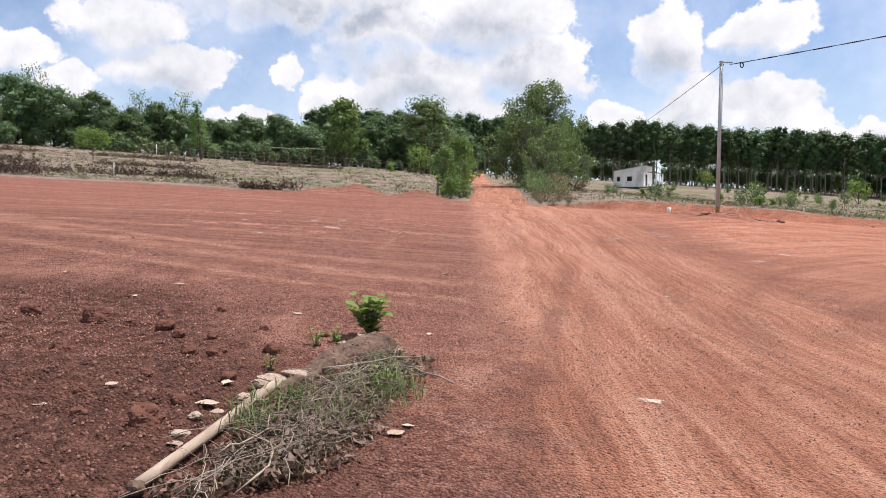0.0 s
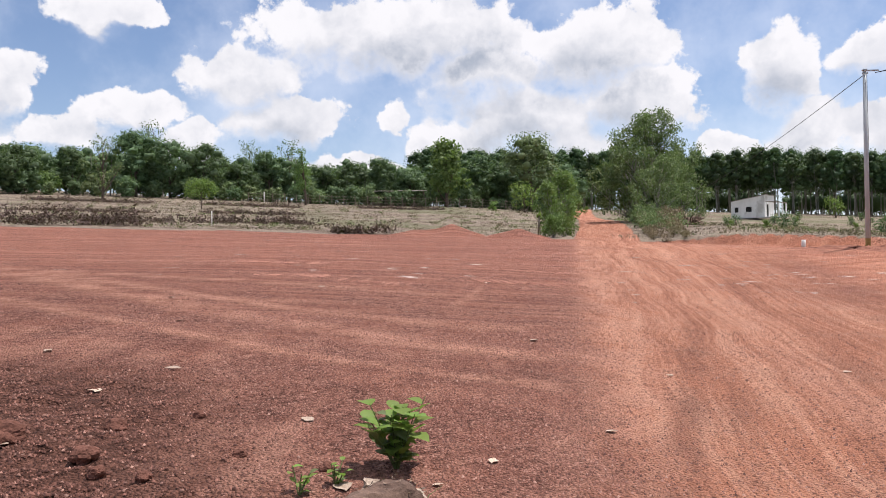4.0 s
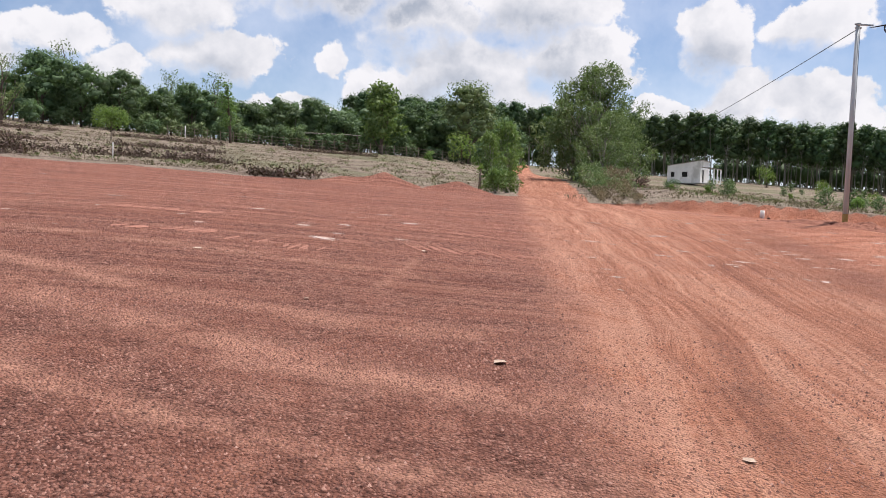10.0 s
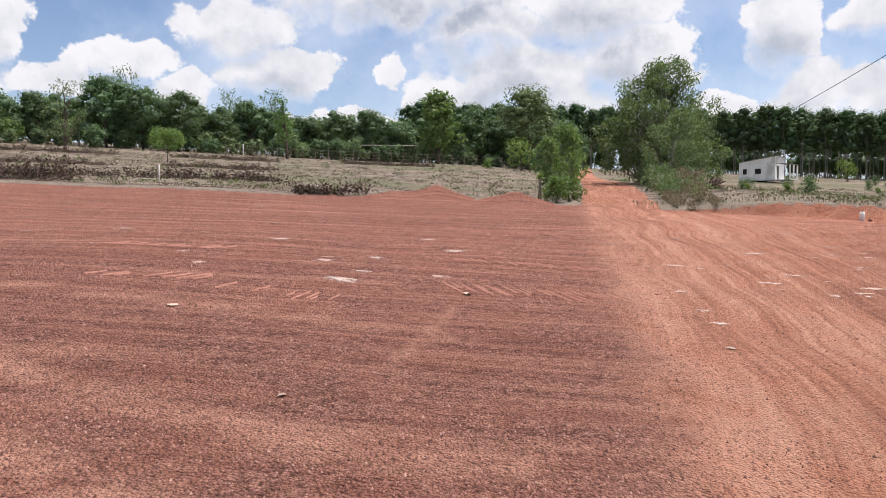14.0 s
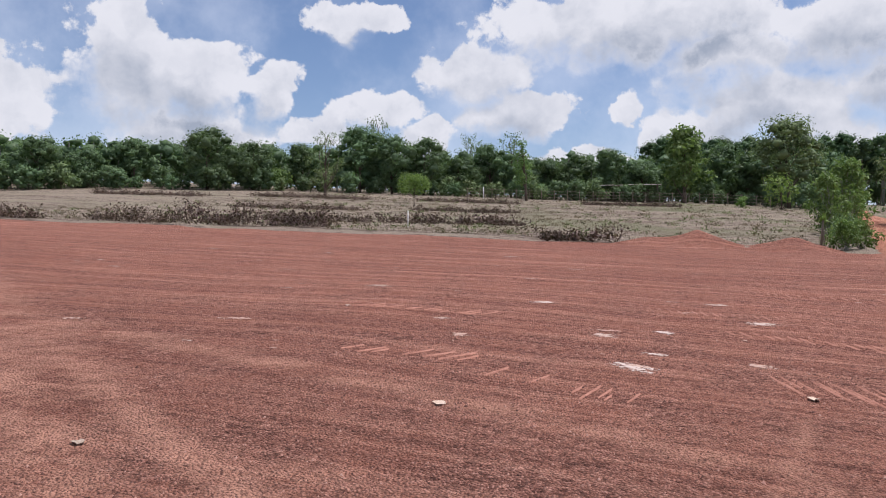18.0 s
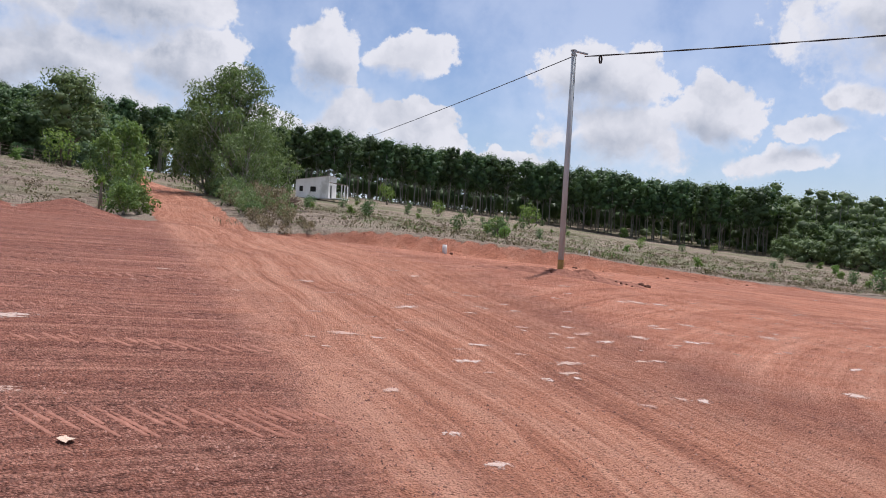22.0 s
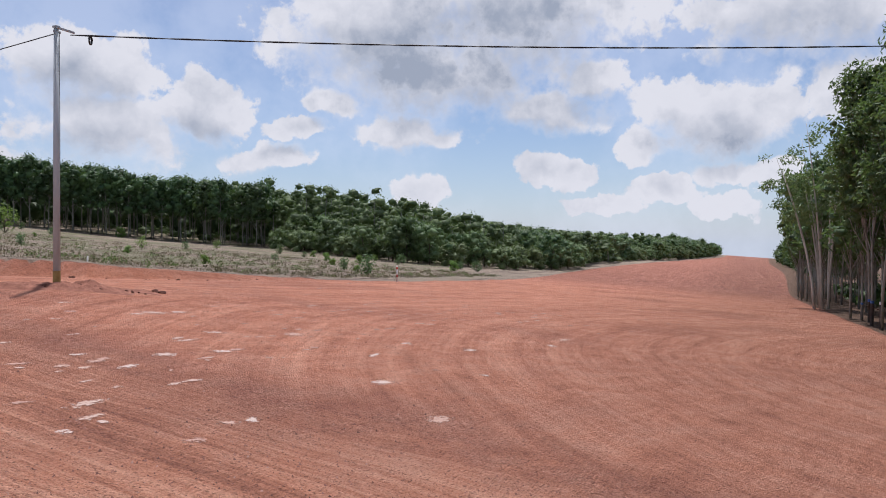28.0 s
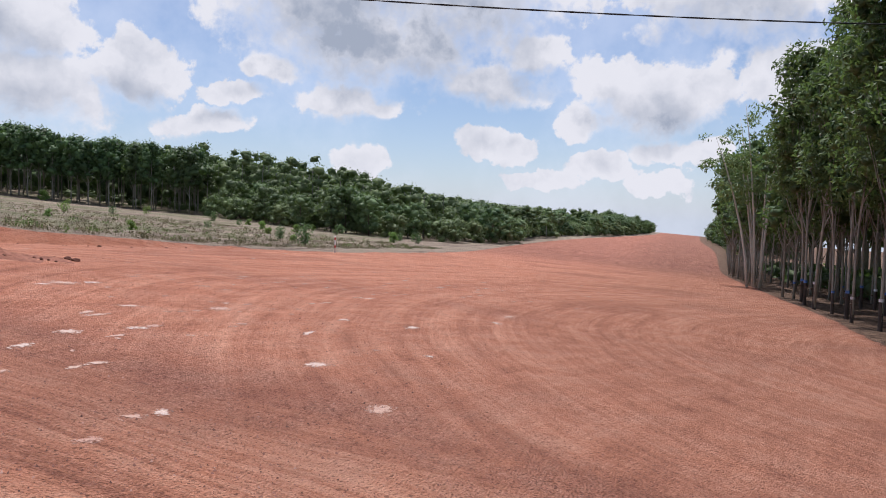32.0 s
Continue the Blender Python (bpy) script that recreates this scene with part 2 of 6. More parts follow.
def clod_zone(x, y):
    """Where the soil is loose and lumpy."""
    x, y = (np.asarray(x, float) + 0.08) / 1.06, (np.asarray(y, float) - 0.62) / 1.05
    return (1 - smoothstep(-1.2, 0.5, x + 0.32 * (y - 5.0))) * (1 - smoothstep(8.4, 10.3, y + 0.12 * x)) * (1 - smoothstep(4.0, 9.0, -x))


def relief(x, y, clod, rough):
    """Unevenness of the surface at one place: clods near by, humps in the field."""
    p = Vector((x, y, 0.0))
    fine = max(0.0, 1 - max(0.0, abs(x - 2) - 8) / 6) * max(0.0, 1 - max(0.0, abs(y - 12) - 10) / 6)
    a = noise.noise(p * 0.5) * 0.03 + noise.noise(p * 3.6) * 0.008 * fine
    if clod > 0.02:
        a += clod * (noise.noise(p * 2.1) * 0.05 + abs(noise.noise(p * 5.0)) * 0.07 + noise.noise(p * 1.0) * 0.04)
    if rough > 0.1:
        a += rough * (noise.noise(p * 0.35) * 0.14 + noise.noise(p * 0.9) * 0.08)
    return a


def surf(x, y):
    """Height of the finished surface of the road."""
    z = gz(x, y) + relief(x, y, float(clod_zone(x, y)), 0.0)
    for mx, my, mr, mh in MOUNDS:
        z += mh * max(0.0, 1 - math.hypot(x - mx, y - my) / mr) ** 1.2
    return z


# ---- materials ----
def material(name):
    m = bpy.data.materials.new(name)
    m.use_nodes = True
    return m, Tree(m.node_tree)


def finish(w, colour, rough=0.8, bump=None, strength=0.4, dist=0.02, metal=0.0, spec=0.3):
    b = w.n("ShaderNodeBsdfPrincipled", None, Base_Color=colour, Roughness=rough, Metallic=metal)
    w.put(b.inputs["Specular IOR Level"], spec)
    if bump is not None:
        w.put(b.inputs["Normal"], w.n("ShaderNodeBump", None, Height=bump, Strength=strength, Distance=dist).outputs[0])
    w.n("ShaderNodeOutputMaterial", None, Surface=b.outputs[0])


def simple(name, dark, light, scale, rough=0.8, stretch=(1, 1, 1), strength=0.4, dist=0.01, metal=0.0, vary=0.15, spec=0.3, stain=None):
    """Two tones by noise at two scales, a little different for every object."""
    m, w = material(name)
    co = w.n("ShaderNodeTexCoord").outputs["Object"]
    v = w.vmath("MULTIPLY", co, stretch)
    a = w.noise(v, scale, 6.0, 0.6)
    b = w.noise(v, scale * 0.17, 3.0, 0.5)
    f = w.math("ADD", w.math("MULTIPLY", a, 0.6), w.math("MULTIPLY", b, 0.5))
    col = w.ramp(f, [(0.36, dark), (0.70, light)])
    if stain:
        col = w.mix(w.smooth(w.noise(v, scale * 0.4, 5.0, 0.65), 0.53, 0.68), col, stain)
    rnd = w.n("ShaderNodeObjectInfo").outputs["Random"]
    hsv = w.n("ShaderNodeHueSaturation", None, Value=w.math("MULTIPLY_ADD", rnd, vary, 1 - vary / 2), Color=col)
    finish(w, hsv.outputs[0], rough, a, strength, dist, metal, spec)
    return m


def leaf_material(name, dark, light, vary=0.35, thin=0.4, scale=0.45):
    """Leaves: each one its own tone, clumps of light and dark, some light through them."""
    m, w = material(name)
    geo = w.n("ShaderNodeNewGeometry")
    rnd = geo.outputs["Random Per Island"]
    ob = w.n("ShaderNodeObjectInfo").outputs["Random"]
    pos = geo.outputs["Position"]
    big = w.noise(pos, scale, 3.0, 0.5)
    f = w.math("ADD", w.math("MULTIPLY", rnd, 0.55), w.math("MULTIPLY", big, 0.5))
    col = w.ramp(f, [(0.18, dark), (0.85, light)])
    col = w.n("ShaderNodeHueSaturation", None, Hue=w.math("MULTIPLY_ADD", ob, 0.03, 0.485),
              Value=w.math("MULTIPLY_ADD", ob, vary, 1 - vary / 2), Color=col).outputs[0]
    d = w.n("ShaderNodeBsdfPrincipled", None, Base_Color=col, Roughness=0.55)
    w.put(d.inputs["Specular IOR Level"], 0.25)
    t = w.n("ShaderNodeBsdfTranslucent", None, Color=w.mix(0.5, col, (0.16, 0.28, 0.03)))
    mx = w.n("ShaderNodeMixShader", None, Fac=thin)
    w.put(mx.inputs[1], d.outputs[0])
    w.put(mx.inputs[2], t.outputs[0])
    w.n("ShaderNodeOutputMaterial", None, Surface=mx.outputs[0])
    return m


def ground_material():
    m, w = material("earth_and_dry_grass")
    pos = w.n("ShaderNodeNewGeometry").outputs["Position"]
    red_mask = w.n("ShaderNodeAttribute", {"attribute_name": "red"}).outputs["Fac"]
    clod = w.n("ShaderNodeAttribute", {"attribute_name": "clod"}).outputs["Fac"]
    lane = w.n("ShaderNodeAttribute", {"attribute_name": "lane"}).outputs["Fac"]
    lane = w.smooth(w.math("ADD", lane, w.math("MULTIPLY", w.math("SUBTRACT", w.noise(w.n("ShaderNodeNewGeometry").outputs["Position"], 0.9, 5.0, 0.65), 0.5), 1.6)), 0.12, 0.88)
    turn = w.n("ShaderNodeAttribute", {"attribute_name": "turn"}).outputs["Fac"]
    green = w.n("ShaderNodeAttribute", {"attribute_name": "green"}).outputs["Fac"]
    litter = w.n("ShaderNodeAttribute", {"attribute_name": "litter"}).outputs["Fac"]
    rut = w.n("ShaderNodeAttribute", {"attribute_name": "rut"}).outputs["Fac"]
    worn = w.n("ShaderNodeAttribute", {"attribute_name": "worn"}).outputs["Fac"]
    sep = w.n("ShaderNodeSeparateXYZ", None, Vector=pos)
    X, Y = sep.outputs[0], sep.outputs[1]
    grit = w.noise(pos, 38.0, 5.0, 0.7)
    grit2 = w.noise(pos, 9.0, 4.0, 0.65)
    mid = w.noise(pos, 1.3, 4.0, 0.6)
    wide = w.noise(pos, 0.16, 3.0, 0.55)
    # wheel streaks: along the road, along the lane, and round the bend
    def streak(along, across, seed, fine=2.2):
        v = w.n("ShaderNodeCombineXYZ", None, X=w.math("MULTIPLY", along, 0.07), Y=w.math("MULTIPLY", across, fine), Z=seed).outputs[0]
        thin = w.n("ShaderNodeCombineXYZ", None, X=w.math("MULTIPLY", along, 0.22), Y=w.math("MULTIPLY", across, fine * 5.0), Z=seed + 20).outputs[0]
        return w.math("ADD", w.math("MULTIPLY", w.noise(v, 1.0, 6.0, 0.68, 0.5), 0.55), w.math("MULTIPLY", w.noise(thin, 1.0, 5.0, 0.7, 0.3), 0.45))
    s_road = streak(X, w.math("MULTIPLY_ADD", w.noise(pos, 0.05, 2.0), 3.0, Y), 1.0)
    # close to the corner the gravel lies in patches, not in streaks
    patchy = w.math("ADD", w.math("MULTIPLY", w.noise(pos, 0.8, 6.0, 0.62), 0.6), w.math("MULTIPLY", w.noise(w.vmath("MULTIPLY", pos, (1.6, 0.5, 1.0)), 1.2, 5.0, 0.6), 0.4))
    sm = w.n("ShaderNodeMix", {"data_type": "FLOAT"})
    w.put(sm.inputs[0], w.smooth(Y, 9.0, 17.0)), w.put(sm.inputs[2], patchy), w.put(sm.inputs[3], s_road)
    s_road = sm.outputs[0]
    along_lane = w.math("MULTIPLY_ADD", X, 0.14, Y)
    across_lane = w.math("MULTIPLY_ADD", Y, -0.14, X)
    s_lane = streak(along_lane, w.math("MULTIPLY_ADD", w.noise(pos, 0.12, 3.0), 2.2, across_lane), 5.0, 2.0)
    rx, ry = w.math("SUBTRACT", X, 24.0), w.math("SUBTRACT", Y, -2.0)
    rad = w.math("SQRT", w.math("ADD", w.math("MULTIPLY", rx, rx), w.math("MULTIPLY", w.math("MULTIPLY", ry, ry), 1.0)))
    ang = w.math("ARCTAN2", ry, rx)
    s_turn = streak(w.math("MULTIPLY", ang, 18.0), w.math("MULTIPLY_ADD", w.noise(pos, 0.06, 2.0), 1.6, rad), 9.0, 1.5)
    s_far = streak(w.math("MULTIPLY_ADD", Y, -0.25, X), w.math("MULTIPLY_ADD", w.noise(pos, 0.09, 3.0), 4.0, w.math("MULTIPLY_ADD", X, 0.25, Y)), 13.0, 1.7)
    s_turn = w.math("ADD", w.math("MULTIPLY", s_turn, 0.58), w.math("ADD", w.math("MULTIPLY", s_far, 0.30), w.math("MULTIPLY", mid, 0.12)))
    st = w.n("ShaderNodeMix", {"data_type": "FLOAT"})
    w.put(st.inputs[0], lane), w.put(st.inputs[2], s_road), w.put(st.inputs[3], s_lane)
    st2 = w.n("ShaderNodeMix", {"data_type": "FLOAT"})
    w.put(st2.inputs[0], turn), w.put(st2.inputs[2], st.outputs[0]), w.put(st2.inputs[3], s_turn)
    strk = st2.outputs[0]
    f = w.math("ADD", w.math("MULTIPLY", strk, 0.75), w.math("ADD", w.math("MULTIPLY", mid, 0.17), w.math("MULTIPLY", grit2, 0.10)))
    base = w.ramp(f, [(0.41, (0.165, 0.064, 0.045)), (0.50, (0.37, 0.156, 0.105)), (0.585, (0.62, 0.320, 0.228))])
    driven = w.ramp(f, [(0.40, (0.29, 0.114, 0.070)), (0.49, (0.56, 0.242, 0.146)), (0.585, (0.74, 0.390, 0.260))])
    red = w.mix(w.math("MAXIMUM", lane, w.math("MULTIPLY", turn, 0.9)), base, driven)
    red = w.mix(w.smooth(wide, 0.48, 0.70), red, w.mix(0.35, red, (0.20, 0.075, 0.055)))
    rub = w.math("MULTIPLY", worn, w.smooth(w.math("ADD", w.math("MULTIPLY", grit2, 0.5), w.math("MULTIPLY", mid, 0.6)), 0.38, 0.66))
    # gravel: every small stone its own tone; the gaps between are darkened further down
    vor = w.n("ShaderNodeTexVoronoi", None, Vector=pos, Scale=40.0, Randomness=1.0)
    stone = w.n("ShaderNodeSeparateXYZ", None, Vector=vor.outputs["Color"]).outputs[0]
    vor2 = w.n("ShaderNodeTexVoronoi", None, Vector=pos, Scale=14.0, Randomness=1.0)
    stone2 = w.n("ShaderNodeSeparateXYZ", None, Vector=vor2.outputs["Color"]).outputs[0]
    loose_m = w.smooth(w.math("ADD", w.math("MULTIPLY", mid, 0.5), w.math("MULTIPLY", w.math("SUBTRACT", 1.0, strk), 0.6)), 0.46, 0.66)
    gravel = w.ramp(w.math("ADD", w.math("MULTIPLY", stone, 0.65), w.math("MULTIPLY", stone2, 0.35)),
                    [(0.12, (0.058, 0.025, 0.019)), (0.40, (0.195, 0.084, 0.061)), (0.68, (0.335, 0.155, 0.115)), (0.95, (0.52, 0.285, 0.215))])
    calm = w.math("SUBTRACT", 1.0, w.math("MULTIPLY", w.math("MAXIMUM", lane, turn), 0.66))
    red = w.mix(w.math("MULTIPLY", w.math("MULTIPLY_ADD", loose_m, 0.65, 0.30), calm), red, gravel)
    red = w.mix(w.math("MULTIPLY", w.smooth(grit, 0.55, 0.68), 0.62), red, (0.50, 0.28, 0.215))
    red = w.mix(w.math("MULTIPLY", w.smooth(grit, 0.46, 0.35), 0.72), red, (0.10, 0.038, 0.030))
    # the far part of the road: colour lightened to offset the bump's dark shading
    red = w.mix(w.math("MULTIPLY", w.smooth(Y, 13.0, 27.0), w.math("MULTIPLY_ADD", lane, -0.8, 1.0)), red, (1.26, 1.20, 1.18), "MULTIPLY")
    # shade in the gaps between the stones, painted into the colour
    gap_shade = w.smooth(vor.outputs["Distance"], 0.42, 0.78)
    red = w.mix(w.math("MULTIPLY", gap_shade, w.math("MULTIPLY", calm, 0.34)), red, (0.055, 0.021, 0.016))
    # single dark pebbles and crumbs on the dusty parts
    vor3 = w.n("ShaderNodeTexVoronoi", None, Vector=pos, Scale=17.0, Randomness=1.0)
    pick = w.n("ShaderNodeSeparateXYZ", None, Vector=vor3.outputs["Color"]).outputs[1]
    crumb = w.math("MULTIPLY", w.smooth(vor3.outputs["Distance"], 0.30, 0.20), w.smooth(pick, 0.60, 0.64))
    red = w.mix(w.math("MULTIPLY", rub, 0.85), red, (0.60, 0.31, 0.215))
    red = w.mix(w.math("MULTIPLY", crumb, 0.6), red, (0.125, 0.056, 0.044))
    red = w.mix(w.math("MULTIPLY", rut, w.smooth(w.math("ADD", w.math("MULTIPLY", grit2, 0.5), w.math("MULTIPLY", mid, 0.5)), 0.34, 0.60)), red, (0.155, 0.062, 0.044))
    # loose clods: darker and browner
    loose = w.ramp(w.math("ADD", w.math("MULTIPLY", grit2, 0.6), w.math("MULTIPLY", grit, 0.4)),
                   [(0.36, (0.050, 0.024, 0.018)), (0.52, (0.140, 0.064, 0.046)), (0.68, (0.265, 0.126, 0.092))])
    red = w.mix(clod, red, loose)
    # the field: dry stubble, bare soil and some green
    tuft = w.noise(pos, 2.6, 6.0, 0.7)
    rows = w.noise(w.vmath("MULTIPLY", pos, (0.05, 0.55, 0.2)), 1.0, 4.0, 0.65)
    ff = w.math("ADD", w.math("MULTIPLY", tuft, 0.55), w.math("MULTIPLY", rows, 0.55))
    dry = w.ramp(ff, [(0.40, (0.075, 0.057, 0.044)), (0.49, (0.20, 0.150, 0.115)), (0.58, (0.37, 0.300, 0.235)), (0.70, (0.22, 0.21, 0.13))])
    dry = w.mix(w.math("MULTIPLY", w.smooth(w.noise(pos, 0.11, 4.0, 0.6), 0.42, 0.62), green), dry, (0.165, 0.175, 0.092))
    floor = w.ramp(w.math("ADD", w.math("MULTIPLY", tuft, 0.6), w.math("MULTIPLY", mid, 0.4)),
                   [(0.36, (0.07, 0.045, 0.032)), (0.55, (0.19, 0.125, 0.09)), (0.70, (0.30, 0.20, 0.14))])
    dry = w.mix(litter, dry, floor)
    ragged = w.math("ADD", red_mask, w.math("MULTIPLY", w.math("SUBTRACT", w.noise(pos, 0.9, 5.0, 0.65), 0.5), 0.9))
    k = w.smooth(ragged, 0.40, 0.60)
    col = w.mix(k, dry, red)
    grit = w.math("ADD", grit, w.math("MULTIPLY", w.math("SUBTRACT", 0.5, vor.outputs["Distance"]), 1.6))
    h = w.math("ADD", w.math("MULTIPLY", grit, 0.55), w.math("ADD", w.math("MULTIPLY", grit2, 0.5), w.math("MULTIPLY", strk, 0.35)))
    h = w.math("MULTIPLY_ADD", crumb, 0.35, h)
    finish(w, col, 0.92, h, 1.0, 0.06, 0.0, 0.12)
    return m


EARTH = ground_material()
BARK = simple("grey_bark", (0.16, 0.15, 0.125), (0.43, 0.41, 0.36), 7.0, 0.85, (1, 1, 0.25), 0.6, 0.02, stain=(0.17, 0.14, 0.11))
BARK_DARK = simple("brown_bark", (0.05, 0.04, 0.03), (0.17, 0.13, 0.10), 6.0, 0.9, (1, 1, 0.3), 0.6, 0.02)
# darker copy of the grey bark: the woods' shade is put into its colour
BARK_SHADED = simple("shaded_bark", (0.13, 0.125, 0.105), (0.33, 0.32, 0.28), 7.0, 0.9, (1, 1, 0.25), 0.4, 0.02)
LEAF_RUBBER = leaf_material("rubber_leaf", (0.050, 0.086, 0.044), (0.160, 0.235, 0.105), thin=0.38)
LEAF_FAR = leaf_material("plantation_leaf", (0.030, 0.060, 0.030), (0.100, 0.168, 0.066), thin=0.26, scale=0.14)
LEAF_MIXED = leaf_material("mixed_leaf", (0.054, 0.096, 0.050), (0.158, 0.236, 0.112), thin=0.36, scale=0.25)
LEAF_GREY = leaf_material("acacia_leaf", (0.085, 0.125, 0.060), (0.22, 0.285, 0.125), thin=0.3)
LEAF_LIME = leaf_material("young_leaf", (0.10, 0.175, 0.042), (0.27, 0.385, 0.115), thin=0.5)
LEAF_PALE = leaf_material("light_green_leaf", (0.080, 0.140, 0.046), (0.215, 0.305, 0.105), thin=0.42)
LEAF_HILL = leaf_material("hillside_leaf", (0.072, 0.114, 0.055), (0.195, 0.268, 0.118), thin=0.36, scale=0.12)
LEAF_BRUSH = leaf_material("cut_brush_leaf", (0.055, 0.034, 0.032), (0.18, 0.112, 0.096), thin=0.08)
LEAF_DRY = leaf_material("dry_leaf", (0.13, 0.095, 0.06), (0.33, 0.25, 0.165), thin=0.15)
STEEL = simple("galvanised_steel", (0.30, 0.335, 0.345), (0.46, 0.50, 0.515), 4.0, 0.55, (1, 1, 0.2), 0.1, 0.003, 0.15)
CABLE = simple("black_cable", (0.012, 0.012, 0.012), (0.03, 0.03, 0.03), 12.0, 0.5)
PLASTER = simple("weathered_plaster", (0.62, 0.61, 0.59), (0.86, 0.85, 0.83), 0.9, 0.9, (1, 1, 0.5), 0.2, 0.01, stain=(0.50, 0.49, 0.46))
# near-black sheet colour that stands in for the shade inside the house's openings
DARK = simple("opening_shade", (0.012, 0.012, 0.012), (0.03, 0.028, 0.025), 2.0, 0.9)
TIMBER = simple("grey_timber", (0.14, 0.11, 0.085), (0.33, 0.27, 0.21), 5.0, 0.85, (1, 1, 0.2))
TIN = simple("rusted_sheet_roof", (0.16, 0.13, 0.11), (0.36, 0.32, 0.28), 2.0, 0.6, metal=0.3)


# ---- mesh helpers ----
def mesh_from(name, verts, faces, mat, smooth=False):
    me = bpy.data.meshes.new(name)
    if isinstance(verts, np.ndarray) and isinstance(faces, np.ndarray):
        n, k = faces.shape
        me.vertices.add(len(verts))
        me.vertices.foreach_set("co", np.ascontiguousarray(verts, np.float32).ravel())
        me.loops.add(n * k)
        me.loops.foreach_set("vertex_index", np.ascontiguousarray(faces, np.int32).ravel())
        me.polygons.add(n)
        me.polygons.foreach_set("loop_start", np.arange(0, n * k, k, dtype=np.int32))
        me.update(calc_edges=True)
    else:
        me.from_pydata(verts, [], faces)
    for m in (mat if isinstance(mat, (list, tuple)) else [mat]):
        me.materials.append(m)
    if smooth:
        me.polygons.foreach_set("use_smooth", [True] * len(me.polygons))
    me.update()
    return me


def empty(name, m=None):
    ob = new(name)
    ob.empty_display_size = 0.2
    if m is not None:
        ob.matrix_basis = m
    return ob


def part(name, geo, mat, parent, label="", m=None, smooth=False):
    """Links a bmesh or a mesh as one object under a thing or a part."""
    if isinstance(geo, bmesh.types.BMesh):
        me = bpy.data.meshes.new(name)
        geo.to_mesh(me)
        geo.free()
        me.materials.append(mat)
        if smooth:
            me.polygons.foreach_set("use_smooth", [True] * len(me.polygons))
    else:
        me = geo
    ob = new(name, me)
    ob.parent = parent
    if m is not None:
        ob.matrix_basis = m
    return tagged(ob, label)


def thing(name, geo, mat, label, category, group="", kind="", m=None, smooth=False):
    ob = part(name, geo, mat, None, "", m, smooth)
    return tagged(ob, label, category, group, kind)


def bm_box(sx, sy, sz, at=(0, 0, 0), bevel=0.0, rot=None):
    bm = bmesh.new()
    bmesh.ops.create_cube(bm, size=1.0)
    bmesh.ops.scale(bm, vec=(sx, sy, sz), verts=bm.verts)
    if bevel:
        bmesh.ops.bevel(bm, geom=bm.edges[:], offset=bevel, segments=2, affect="EDGES")
    if rot:
        bmesh.ops.transform(bm, matrix=pose(0, 0, 0, *rot), verts=bm.verts)
    bmesh.ops.translate(bm, vec=at, verts=bm.verts)
    return bm


def tube(points, radii, sides=8, cap=True):
    """Vertices and faces of a bent, tapered tube."""
    pts = [Vector(p) for p in points]
    vs, fs = [], []
    ref = Vector((0.31, 0.94, 0.13)).normalized()
    for i, p in enumerate(pts):
        d = (pts[min(i + 1, len(pts) - 1)] - pts[max(i - 1, 0)]).normalized()
        a = d.cross(ref).normalized()
        if a.length < 0.1:
            a = d.cross(Vector((1, 0, 0))).normalized()
        b = d.cross(a)
        for k in range(sides):
            th = 2 * math.pi * k / sides
            vs.append(p + (a * math.cos(th) + b * math.sin(th)) * radii[i])
    for i in range(len(pts) - 1):
        for k in range(sides):
            k2 = (k + 1) % sides
            fs.append((i * sides + k, i * sides + k2, (i + 1) * sides + k2, (i + 1) * sides + k))
    if cap:
        fs.append(tuple(range(sides))[::-1])
        fs.append(tuple((len(pts) - 1) * sides + k for k in range(sides)))
    return [tuple(v) for v in vs], fs


def join_geo(pieces):
    vs, fs = [], []
    for v, f in pieces:
        o = len(vs)
        vs += v
        fs += [tuple(i + o for i in q) for q in f]
    return vs, fs


